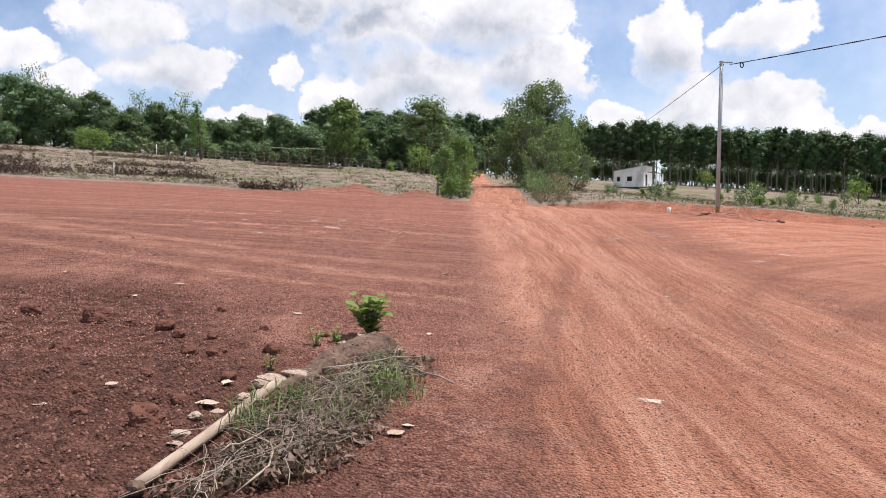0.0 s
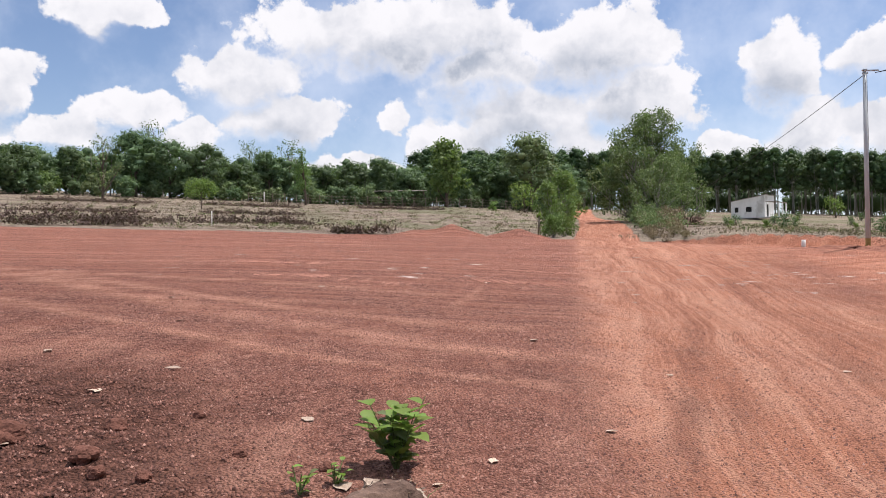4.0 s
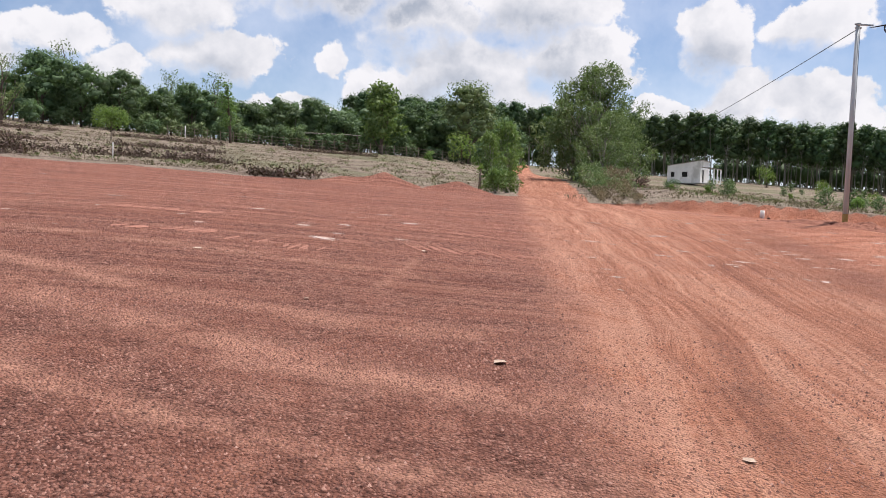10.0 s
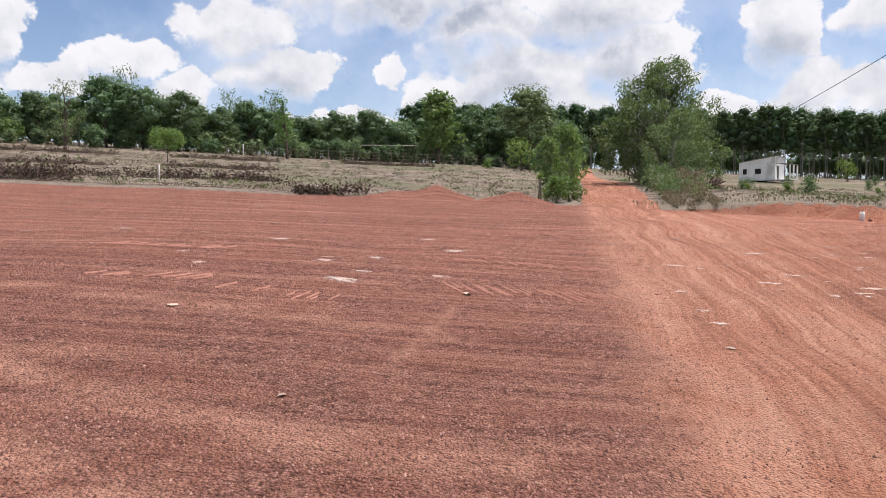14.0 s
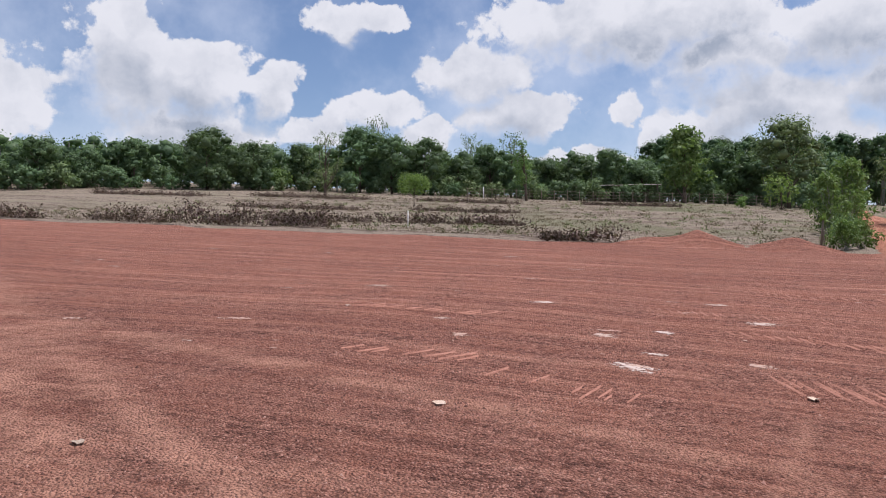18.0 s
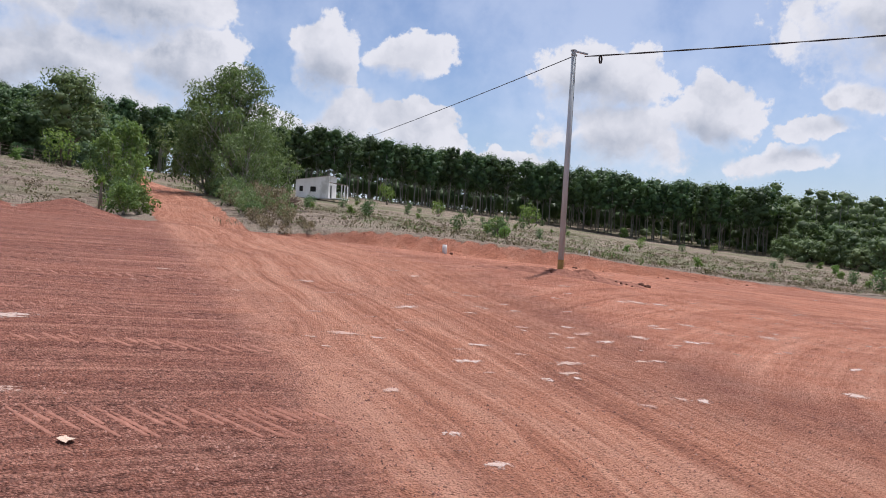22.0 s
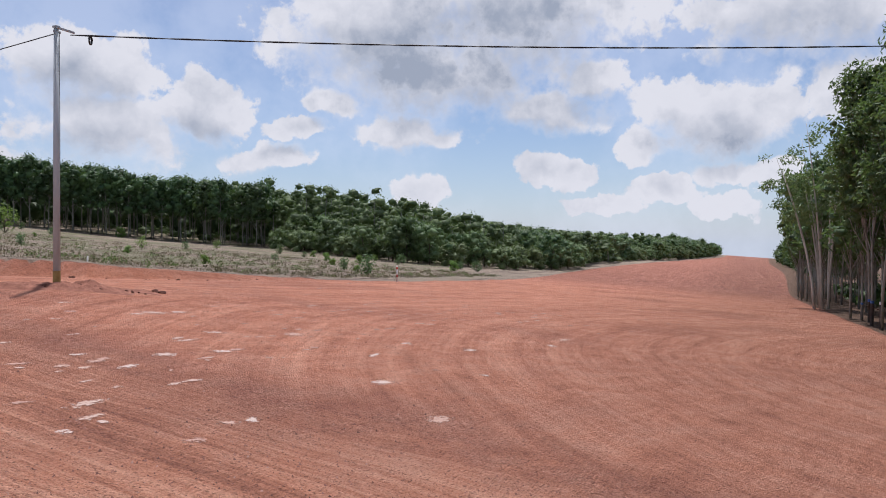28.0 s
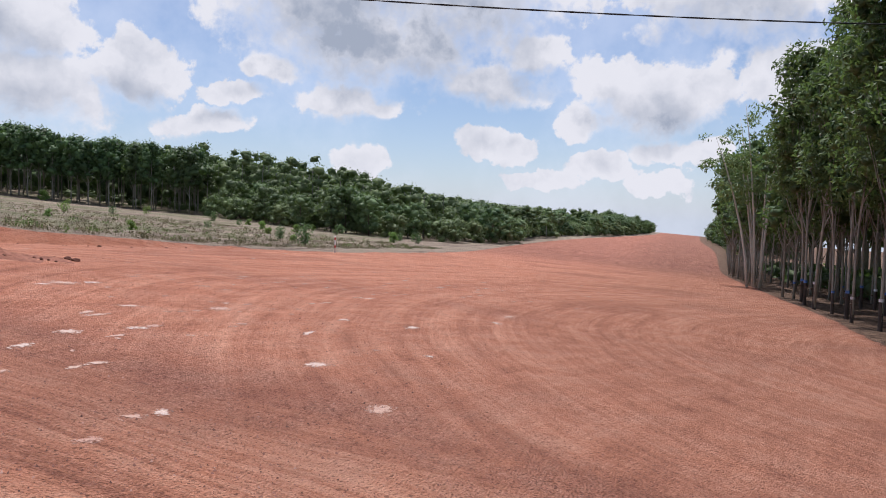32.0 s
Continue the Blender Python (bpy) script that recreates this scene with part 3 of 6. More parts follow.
def leaves(rng, centres, radii, count, size, aspect=0.42, droop=0.35, shell=0.55, cover=0.0):
    """Many small folded leaves in clumps: four corners and two triangles each. Cover: the share that lies over the clumps like shingles."""
    n = int(count)
    pick = rng.choice(len(centres), n, p=(radii ** 2).prod(axis=1) ** 0.5 / ((radii ** 2).prod(axis=1) ** 0.5).sum())
    d = rng.normal(size=(n, 3))
    d /= np.linalg.norm(d, axis=1, keepdims=True)
    r = shell + (1 - shell) * rng.random((n, 1)) ** 0.6
    r *= 0.72 + 0.45 * rng.random((n, 1))
    lay = rng.random((n, 1)) < cover
    r = np.where(lay, 0.66 + 0.37 * rng.random((n, 1)), r)
    c = centres[pick] + d * r * radii[pick]
    axis = d * 0.6 + rng.normal(size=(n, 3)) * 0.7
    axis[:, 2] -= droop
    axis /= np.linalg.norm(axis, axis=1, keepdims=True)
    face = d + rng.normal(size=(n, 3)) * 0.55 + [0, 0, 0.3]
    flat_axis = np.cross(face, rng.normal(size=(n, 3)))
    flat_axis /= np.linalg.norm(flat_axis, axis=1, keepdims=True) + 1e-6
    axis = np.where(lay, flat_axis, axis)
    side = np.where(lay, np.cross(face, axis), np.cross(axis, rng.normal(size=(n, 3)) * 0.6 + [0, 0, 1.0]))
    side /= np.linalg.norm(side, axis=1, keepdims=True) + 1e-6
    nrm = np.cross(side, axis)
    ln = size * (0.6 + 0.8 * rng.random((n, 1)))
    v = np.empty((n, 4, 3))
    v[:, 0] = c - axis * ln * 0.5
    v[:, 1] = c + side * ln * aspect * 0.5 + nrm * ln * 0.10
    v[:, 2] = c + axis * ln * 0.5 - nrm * ln * 0.08
    v[:, 3] = c - side * ln * aspect * 0.5 + nrm * ln * 0.10
    return v.reshape(-1, 3), np.arange(n * 4).reshape(-1, 4)


def cores(rng, centres, radii, share):
    """The shaded inside of each leaf clump: a lumpy mass under its leaves."""
    g = np.array([-1.0, 0.0, 1.0])
    vs, fs = [], []
    for ax in range(3):
        for sg in (-1, 1):
            o = len(vs)
            for a in g:
                for b in g:
                    p = [0.0, 0.0, 0.0]
                    p[ax], p[(ax + 1) % 3], p[(ax + 2) % 3] = sg, a * sg, b
                    vs.append(p)
            for i in range(2):
                for j in range(2):
                    k = o + i * 3 + j
                    fs.append((k, k + 3, k + 4, k + 1))
    key = {}
    index = [key.setdefault(tuple(round(c, 3) for c in p), len(key)) for p in vs]
    unit = np.array(list(key))
    unit /= np.linalg.norm(unit, axis=1, keepdims=True)
    quads = np.array([[index[i] for i in q] for q in fs])
    n, m = len(centres), len(unit)
    v = centres[:, None] + unit[None] * radii[:, None] * share * (0.45 + 0.9 * rng.random((n, m, 1)))
    return v.reshape(-1, 3), (quads[None] + (np.arange(n) * m)[:, None, None]).reshape(-1, 4)


def with_cores(rng, cs, rs, lv, lf, share):
    if not share:
        return lv, lf
    cv, cf = cores(rng, cs, rs, share)
    return np.concatenate([lv, cv]), np.concatenate([lf, cf + len(lv)])


def tree_meshes(name, seed, height, bare, trunk_r, spread, n_clumps, clump_r, n_leaves, leaf, leaf_mat, bark=BARK,
                forks=3, lean=0.05, crown="dome", droop=0.35, aspect=0.42, shell=0.5, sides=7, flat=0.8, cover=0.88, core=0.0):
    """Trunk with limbs, and a crown of leaf clumps on the limbs' ends. Returns the two meshes."""
    rng = np.random.default_rng(seed)
    pieces = []
    top = Vector((lean * height * rng.normal(), lean * height * rng.normal(), height * 0.9))
    trunk, rad = [], []
    for i in range(8):
        u = i / 7
        wob = 0.022 * height * u * u
        trunk.append(Vector((top.x * u ** 1.6 + wob * rng.normal(), top.y * u ** 1.6 + wob * rng.normal(), u * top.z - (0.12 if i == 0 else 0))))
        rad.append(trunk_r * (1.2 if i == 0 else 1.0) * (1 - 0.86 * u ** 1.2))
    pieces.append(tube(trunk, rad, sides))
    cs, rs = [], []
    for k in range(n_clumps):
        u = (k + 0.5) / n_clumps
        if crown == "dome":
            v = u ** 0.7
            zc = bare + (height - bare) * (0.12 + 0.84 * v)
            rr = spread * math.sqrt(max(0.05, 1 - (max(0, v - 0.35) / 0.68) ** 2)) * (0.55 + 0.45 * min(1, v / 0.3))
        elif crown == "column":
            zc = bare + (height - bare) * (0.05 + 0.9 * u)
            rr = spread * (1 - 0.55 * abs(2 * u - 0.8) ** 1.5)
        else:
            zc = bare + (height - bare) * (0.35 + 0.6 * u)
            rr = spread * (0.75 + 0.4 * rng.random())
        th = k * 2.399 + rng.normal() * 0.5
        q = rr * math.sqrt(rng.random()) * 0.95
        f = min(1.0, zc / (height * 0.9))
        cs.append((top.x * f + q * math.cos(th), top.y * f + q * math.sin(th), zc - clump_r * 0.3))
        s = clump_r * (0.65 + 0.7 * rng.random())
        rs.append((s, s, s * flat))
    cs, rs = np.array(cs), np.array(rs)
    for k in range(0, n_clumps, max(1, n_clumps // (forks * 4))):
        c = Vector(cs[k])
        start_z = max(bare * 0.75, c.z - (0.25 + 0.25 * rng.random()) * (height - bare) - 0.3)
        f = start_z / top.z
        i0 = min(6, int(f * 7))
        s = trunk[i0].lerp(trunk[i0 + 1], min(1, f * 7 - i0))
        m1 = s.lerp(c, 0.45) + Vector((0, 0, -0.05 * height * rng.random()))
        r0 = trunk_r * (1 - 0.8 * f) * 0.62
        pieces.append(tube([s, m1, c], [r0, r0 * 0.6, r0 * 0.18], 5, False))
    vs, fs = join_geo(pieces)
    wood = mesh_from(name + "_trunk", vs, fs, bark, True)
    lv, lf = leaves(rng, cs, rs, n_leaves, leaf, aspect, droop, shell, cover)
    lv, lf = with_cores(rng, cs, rs, lv, lf, core)
    crown_me = mesh_from(name + "_crown", lv, lf, leaf_mat)
    return wood, crown_me


def plant_tree(name, meshes, x, y, label, category="tree", group="", turn=0.0, scale=1.0, sink=0.05, squash=1.0):
    ob = empty(name, Matrix.LocRotScale((x, y, gz(x, y) - sink), Euler((0, 0, turn)), (scale, scale, scale * squash)))
    part("trunk", meshes[0], None, ob)
    part("crown", meshes[1], None, ob)
    return tagged(ob, label, category, group)


# ---- ground ----
def axis_steps(lo, hi, fine_lo, fine_hi, fine, grow, cap, far=0.05):
    out = list(np.arange(fine_lo, fine_hi + 1e-6, fine))
    s, v = fine, fine_hi
    while v < hi:
        s = min(s * grow, max(cap, abs(v) * (far if abs(v) < 480 else 0.08)))
        v += s
        out.append(v)
    s, v = fine, fine_lo
    while v > lo:
        s = min(s * grow, max(cap, abs(v) * 0.06))
        v -= s
        out.insert(0, v)
    return np.array(out)


RUTS = [(lambda y: -0.6 + 0.305 * y, 0.17, 3.5, 17.0, 0.62), (lambda y: -0.12 + 0.30 * y, 0.14, 4.5, 12.0, 0.48),
        (lambda y: 5.14 + 0.4 * (y - 10) + 0.04 * (y - 10) ** 2, 0.3, 8.0, 23.0, 0.42), (lambda y: 6.49 + 0.92 * (y - 9.94), 0.5, 8.5, 14.5, 0.30),
        (lambda y: 3.85 + 0.02 * y + 0.0061 * y ** 2, 0.18, 4.0, 14.0, 0.45)]


def build_ground():
    xs = axis_steps(-2200, 2600, -3.6, 4.0, 0.12, 1.055, 0.85, 0.026)
    ys = axis_steps(-1200, 2600, 2.8, 15.0, 0.12, 1.055, 0.42, 0.016)
    ys = np.concatenate([ys[ys < 34.6], np.arange(34.6, 42.6, 0.14), ys[ys >= 42.6]])
    gx, gy = np.meshgrid(xs, ys)
    z = ground_z(gx, gy)
    nx, ny = len(xs), len(ys)
    # uneven surface: wheel ruts and clods near by, rougher field far off
    past = gy - far_edge(gx)
    inside = smoothstep(-0.6, 0.4, gy - near_edge(gx)) * (1 - smoothstep(-0.35, 0.35, past - 0.55 * smoothstep(7, 16, gx) * (1 - smoothstep(28, 50, gx))))
    lane_d = np.abs(gx - lane_mid(gy))
    on_lane = (1 - smoothstep(1.5, 2.1, lane_d)) * smoothstep(-2, 2, past) * (1 - smoothstep(150, 200, gy))
    red = np.clip(inside + on_lane, 0, 1)
    # the driven lane: paler from its left rim on, fading into the bend on its right
    rim = gx - (0.33 + 0.134 * gy)
    along = smoothstep(-0.65, 0.75, rim) * (1 - 0.85 * smoothstep(3.0, 7.5, rim - 0.05 * gy)) * inside * smoothstep(4.0, 8.0, gy + 2 * gx)
    along = np.maximum(along, on_lane)
    turn_r = np.sqrt((gx - 24) ** 2 + (gy + 2) ** 2)
    turning = smoothstep(3.5, 7.5, rim) * smoothstep(9, 13, turn_r) * inside * (1 - smoothstep(60, 120, gx)) * (1 - along * 0.5)
    clod = clod_zone(gx, gy)
    # bands rubbed pale by wheels
    worn = np.zeros_like(z)
    for fn, wd, x0, x1 in ((lambda x: 12.9 + 0.77 * (np.sqrt((x - 2) ** 2 + 9) - 3.6), 0.34, -30.0, 2.6), (lambda x: 14.4 + 0.72 * (np.sqrt((x - 1) ** 2 + 9) - 3.2), 0.2, -30.0, 1.6),
                           (lambda x: 15.8 + 4.4 * (x - 0.1), 0.35, 0.05, 1.0), (lambda x: 17.6 - 0.25 * x, 0.16, -12.0, 1.2), (lambda x: 11.2 + 0.7 * (np.sqrt((x - 2) ** 2 + 9) - 3.6), 0.16, -30.0, 1.6)):
        worn = np.maximum(worn, np.exp(-((gy - fn(gx)) / wd) ** 2) * smoothstep(x0, x0 + 0.4, gx) * (1 - smoothstep(x1 - 0.5, x1, gx)))
    worn = np.maximum(worn, 0.7 * np.exp(-((gx - 3.3 - 0.02 * gy - 0.0061 * gy ** 2) / 0.24) ** 2) * inside * smoothstep(4, 6, gy) * (1 - smoothstep(15, 20, gy)))
    worn = np.maximum(worn, 0.8 * np.exp(-((rim - 0.35) / 0.5) ** 2) * inside * smoothstep(6, 10, gy))
    # wheel ruts: darker soil pressed by tyres, turning off the lane to the right
    rut = np.zeros_like(z)
    for fn, wd, y0, y1, k in RUTS:
        rut = np.maximum(rut, k * np.exp(-((gx - fn(gy)) / wd) ** 2) * smoothstep(y0, y0 + 1.0, gy) * (1 - smoothstep(y1 - 2.0, y1, gy)))
    green = smoothstep(2, 20, past) * (0.2 + 0.5 * smoothstep(-26, -4, gx))
    litter = (1 - smoothstep(0.1, 0.9, gy - near_edge(gx))) * smoothstep(4, 10, gx)
    fx, fy, fz = gx.ravel(), gy.ravel(), np.zeros(gx.size)
    near = np.where((np.abs(fx - 5) < 70) & (np.abs(fy - 25) < 60))[0]
    cl, ins = clod.ravel(), inside.ravel()
    for i in near:
        fz[i] = relief(fx[i], fy[i], cl[i], 1 - ins[i])
    z = z + fz.reshape(z.shape)
    # mounds of loose soil round the pole's foot and along the left edge
    for mx, my, mr, mh in MOUNDS:
        d = np.sqrt((gx - mx) ** 2 + (gy - my) ** 2) / mr
        z = z + mh * np.clip(1 - d, 0, 1) ** 1.2
        red = np.maximum(red, 1 - smoothstep(0.8, 1.15, d))
    verts = np.stack([gx.ravel(), gy.ravel(), z.ravel()], 1)
    idx = np.arange(nx * ny).reshape(ny, nx)
    faces = np.stack([idx[:-1, :-1], idx[:-1, 1:], idx[1:, 1:], idx[1:, :-1]], -1).reshape(-1, 4)
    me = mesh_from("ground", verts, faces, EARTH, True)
    for name, arr in (("red", red), ("clod", clod), ("lane", along), ("turn", turning), ("green", green), ("litter", litter), ("worn", worn), ("rut", rut)):
        at = me.attributes.new(name, "FLOAT", "POINT")
        at.data.foreach_set("value", arr.ravel().astype(np.float32))
    return tagged(new("ground", me), "rutted red laterite earth with dry stubble fields beyond", "ground", kind="structure")


build_ground()


# ---- power pole and cable ----
POLE = (14.73, 30.6)


OCHRE = simple("ochre_stain", (0.26, 0.17, 0.05), (0.42, 0.30, 0.12), 8.0, 0.8)


def build_pole():
    px, py = POLE
    z0 = gz(px, py) + 0.1
    ob = empty("power_pole", pose(px, py, z0))
    top = 8.24 - z0
    v, f = tube([(0, 0, -0.4), (0, 0, top * 0.5), (0.0, 0, top)], [0.085, 0.075, 0.058], 14)
    part("shaft", mesh_from("shaft", v, f, STEEL, True), None, ob)
    part("cap", bm_box(0.14, 0.14, 0.05, (0, 0, top + 0.02), 0.01), STEEL, ob)
    part("clamp", bm_box(0.20, 0.05, 0.06, (0.02, 0.0, top - 0.10), 0.008), STEEL, ob)
    part("crossarm", bm_box(0.50, 0.05, 0.05, (0.18, -0.12, top - 0.03), 0.006, (0, 0, 0)), STEEL, ob)
    v, f = tube([(0.085, -0.02, 0.2), (0.083, -0.02, top * 0.6), (0.07, -0.02, top - 0.1)], [0.008] * 3, 5)
    part("earth_wire", mesh_from("earth_wire", v, f, CABLE), None, ob)
    pieces = []
    rng = random.Random(3)
    for k in range(7):
        r = 0.10 + 0.02 * rng.random()
        pts = [(r * math.cos(a), 0.02 * rng.uniform(-1, 1), r * math.sin(a)) for a in [j * math.pi / 8 for j in range(17)]]
        pieces.append(tube(pts, [0.012] * 17, 5))
    v, f = join_geo(pieces)
    part("cable_coil", mesh_from("cable_coil", v, f, CABLE), None, ob, "coil of spare black cable", pose(0.72, -0.35, top - 0.16, 0, 0, 30))
    v, f = tube([(0, 0, -0.05), (0, 0, 0.34)], [0.089, 0.088], 14, False)
    part("foot_stain", mesh_from("foot_stain", v, f, OCHRE, True), None, ob, "ochre-stained foot")
    tagged(ob, "slim galvanised steel power pole in heaped red soil", "utility pole")


def build_cable(name, a, b, sag, label, twist=True):
    a, b = Vector(a), Vector(b)
    n = 70
    pts = []
    for i in range(n + 1):
        u = i / n
        p = a.lerp(b, u)
        p.z -= sag * 4 * u * (1 - u)
        pts.append(p)
    pieces = []
    for s in (0, math.pi) if twist else (0,):
        off = [p + Vector((0, 0.012 * math.cos(i * 1.3 + s), 0.012 * math.sin(i * 1.3 + s))) * (1 if twist else 0) for i, p in enumerate(pts)]
        pieces.append(tube(off, [0.014] * (n + 1), 5, False))
    v, f = join_geo(pieces)
    thing(name, mesh_from(name, v, f, CABLE, True), None, label, "cable")


# ---- small concrete house ----
def build_house():
    hx, hy = 43.8, 129.0
    ob = empty("small_house", pose(hx, hy, gz(hx, hy) - 0.05, 0, 0, -40) @ Matrix.Scale(1.04, 4))
    L, D, H0, H1 = 5.2, 4.0, 2.7, 3.5
    # walls in strips between the openings, with a sloping top
    t = 0.15
    def strip(x0, x1, z0, z1, z1b, y, label="wall"):
        b = bmesh.new()
        c = [(x0, y, z0), (x1, y, z0), (x1, y, z1b), (x0, y, z1)]
        f1 = [b.verts.new(p) for p in c]
        f2 = [b.verts.new((p[0], p[1] + t, p[2])) for p in c]
        b.faces.new(f1)
        b.faces.new(f2[::-1])
        for i in range(4):
            j = (i + 1) % 4
            b.faces.new((f1[j], f1[i], f2[i], f2[j]))
        bmesh.ops.recalc_face_normals(b, faces=b.faces)
        return b
    top = lambda x: H0 + (H1 - H0) * x / L
    wins = [(0.55, 1.15), (2.3, 3.2)]
    edges = [0.0, 0.55, 1.15, 2.3, 3.2, L]
    for a, b2 in zip(edges[:-1], edges[1:]):
        if (a, b2) in wins:
            part("wall", strip(a, b2, 0, 0.95, 0.95, 0), PLASTER, ob)
            part("wall", strip(a, b2, 1.75, top(a), top(b2), 0), PLASTER, ob)
            w = part("window", bm_box(b2 - a, 0.03, 0.8, ((a + b2) / 2, 0.09, 1.35)), DARK, ob, "near-black sheet as the shade in an unglazed window opening")
            part("window_frame", bm_box(b2 - a + 0.1, 0.06, 0.07, ((a + b2) / 2, -0.02, 0.93), 0.01), PLASTER, w)
        else:
            part("wall", strip(a, b2, 0, top(a), top(b2), 0), PLASTER, ob)
    part("back_wall", strip(0, L, 0, H0, H1, D), PLASTER, ob)
    part("side_wall", bm_box(t, D - t, H0, (t / 2, D / 2 + t / 2, H0 / 2)), PLASTER, ob)
    for y0, y1 in ((t, 0.9), (1.8, D)):
        part("side_wall", bm_box(t, y1 - y0, H1, (L - t / 2, (y0 + y1) / 2, H1 / 2)), PLASTER, ob)
    part("side_wall", bm_box(t, 0.9, H1 - 2.1, (L - t / 2, 1.35, 2.1 + (H1 - 2.1) / 2)), PLASTER, ob)
    part("door", bm_box(0.04, 0.88, 2.1, (L - 0.10, 1.35, 1.05)), DARK, ob, "near-black sheet as the shade in the doorway")
    roof = bm_box(L + 0.3, D + 0.4, 0.08, (0, 0, 0))
    bmesh.ops.transform(roof, matrix=pose(L / 2, D / 2 + 0.1, (H0 + H1) / 2 + 0.02, 0, -math.degrees(math.atan2(H1 - H0, L)), 0), verts=roof.verts)
    part("roof", roof, TIN, ob)
    for y in (0.2, 1.9, 3.6):
        part("porch_post", bm_box(0.16, 0.16, 2.2, (L + 2.0, y, 1.1), 0.01), PLASTER, ob)
    part("porch_beam", bm_box(0.10, 3.8, 0.12, (L + 2.0, 1.9, 2.26)), TIMBER, ob)
    for y in (0.2, 1.3, 2.4, 3.6):
        part("porch_rafter", bm_box(2.2, 0.07, 0.09, (L + 1.0, y, 2.40), 0, (0, 5, 0)), TIMBER, ob)
    part("porch_step", bm_box(2.2, 4.0, 0.14, (L + 1.1, 1.9, 0.05), 0.02), PLASTER, ob)
    tagged(ob, "small unfinished grey-white plastered house with sloping roof and porch", "house")


build_pole()
ptop = (POLE[0], POLE[1], 8.15)
build_cable("overhead_cable", (ptop[0] + 0.3, ptop[1] - 0.15, 8.12), (30.0, 1.5, 9.15), 0.35, "twisted black overhead cable strung from the steel pole")
build_cable("overhead_cable", (ptop[0], ptop[1], 8.1), (32.0, 118.0, 9.9), 0.8, "black overhead cable running from the pole to the far trees", False)
build_house()


# ---- rubber plantation beside the road ----
def ring_mesh(name, r, h, mat, sides=14):
    v, f = tube([(0, 0, 0), (0, 0, h)], [r, r * 1.01], sides, False)
    return mesh_from(name, v, f, mat, True)


BAND_BLUE = simple("blue_plastic", (0.05, 0.12, 0.38), (0.12, 0.24, 0.55), 8.0, 0.4)
BAND_WHITE = simple("white_plastic", (0.55, 0.56, 0.60), (0.80, 0.80, 0.82), 8.0, 0.4)
TAPPED = simple("dark_tapped_bark", (0.035, 0.028, 0.025), (0.10, 0.078, 0.066), 9.0, 0.85, (1, 1, 0.3), 0.5, 0.01)
CUP = simple("clay_cup", (0.05, 0.03, 0.02), (0.13, 0.08, 0.06), 9.0, 0.6)
near_rubber = [tree_meshes("rubber_tree", 10 + i, 14.2, 5.0, 0.072, 1.5, 52, 0.78, 3000, 0.30, LEAF_RUBBER, lean=0.045, forks=4, aspect=0.36, flat=0.75, cover=0.35, core=0.3) for i in range(4)]
mid_rubber = [tree_meshes("rubber_tree_mid", 30 + i, 13.4, 4.2, 0.09, 1.9, 34, 1.0, 1000, 0.45, LEAF_RUBBER, lean=0.03, forks=3, aspect=0.42, flat=0.75, sides=6, core=0.4) for i in range(3)]
big_rubber = tree_meshes("roadside_rubber_tree", 27, 15.5, 6.5, 0.155, 3.0, 60, 1.0, 6500, 0.28, LEAF_RUBBER, lean=0.05, forks=5, aspect=0.36, flat=0.75, sides=12, cover=0.35)
_v, _f = tube([(0, 0, 0), (0, 0, 0.5), (0, 0, 1.22)], [0.096, 0.086, 0.079], 10, False)
low_bark = mesh_from("tapped_bark", _v, _f, TAPPED, True)
bands = [ring_mesh("band_blue", 0.094, 0.13, BAND_BLUE), ring_mesh("band_white", 0.094, 0.12, BAND_WHITE)]
cup_v, cup_f = tube([(0, 0, 0), (0, 0, 0.03), (0, 0, 0.08)], [0.03, 0.055, 0.065], 10)
cup_me = mesh_from("latex_cup", cup_v, cup_f, CUP, True)
rng = random.Random(8)


def tapped(ob, k, big=1.0):
    part("tapped_bark", low_bark, None, ob, "dark tapped lower bark", Matrix.Diagonal((big, big, 1, 1)))
    part("tapping_band", bands[k], None, ob, ("blue", "white")[k] + " plastic tapping band", pose(0, 0, 1.22) @ Matrix.Diagonal((big, big, 1, 1)))
    part("latex_cup", cup_me, None, ob, "small dark latex cup", pose(-0.135 * big, 0.085 * big, 0.95))


RUB = "tall rubber tree with pale trunk and plastic tapping band"
first = plant_tree("rubber_tree", big_rubber, 19.9, 8.6, "large rubber tree with forked pale trunk beside the sign", "tree", "rubber trees along the road", 2.2, 1.0)
tapped(first, 0, 1.5)
for row in range(3):
    y_off = 0.8 + row * 3.0
    x = (24.6 if row == 0 else 20.5) + rng.uniform(0, 0.8)
    while x < 210:
        y = float(near_edge(x)) - y_off - 0.02 * max(0.0, x - 95) + rng.uniform(-0.25, 0.25)
        near_one = x < 50 and row < 3
        if (row < 3 or x < 75) and not (row == 0 and 56 < x < 70):
            ob = plant_tree("rubber_tree", rng.choice(near_rubber if near_one else mid_rubber), x, y, RUB, "tree", "rubber trees along the road",
                            rng.uniform(0, 6.28), rng.uniform(0.82, 1.08))
            if x < 52 and row < 3:
                tapped(ob, rng.choice((0, 1)))
        x += rng.uniform(2.3, 3.1) if x < 70 else rng.uniform(4.0, 6.0)


BARK_PALE = simple("pale_bark", (0.36, 0.35, 0.31), (0.66, 0.64, 0.58), 7.0, 0.85, (1, 1, 0.25), 0.5, 0.02)


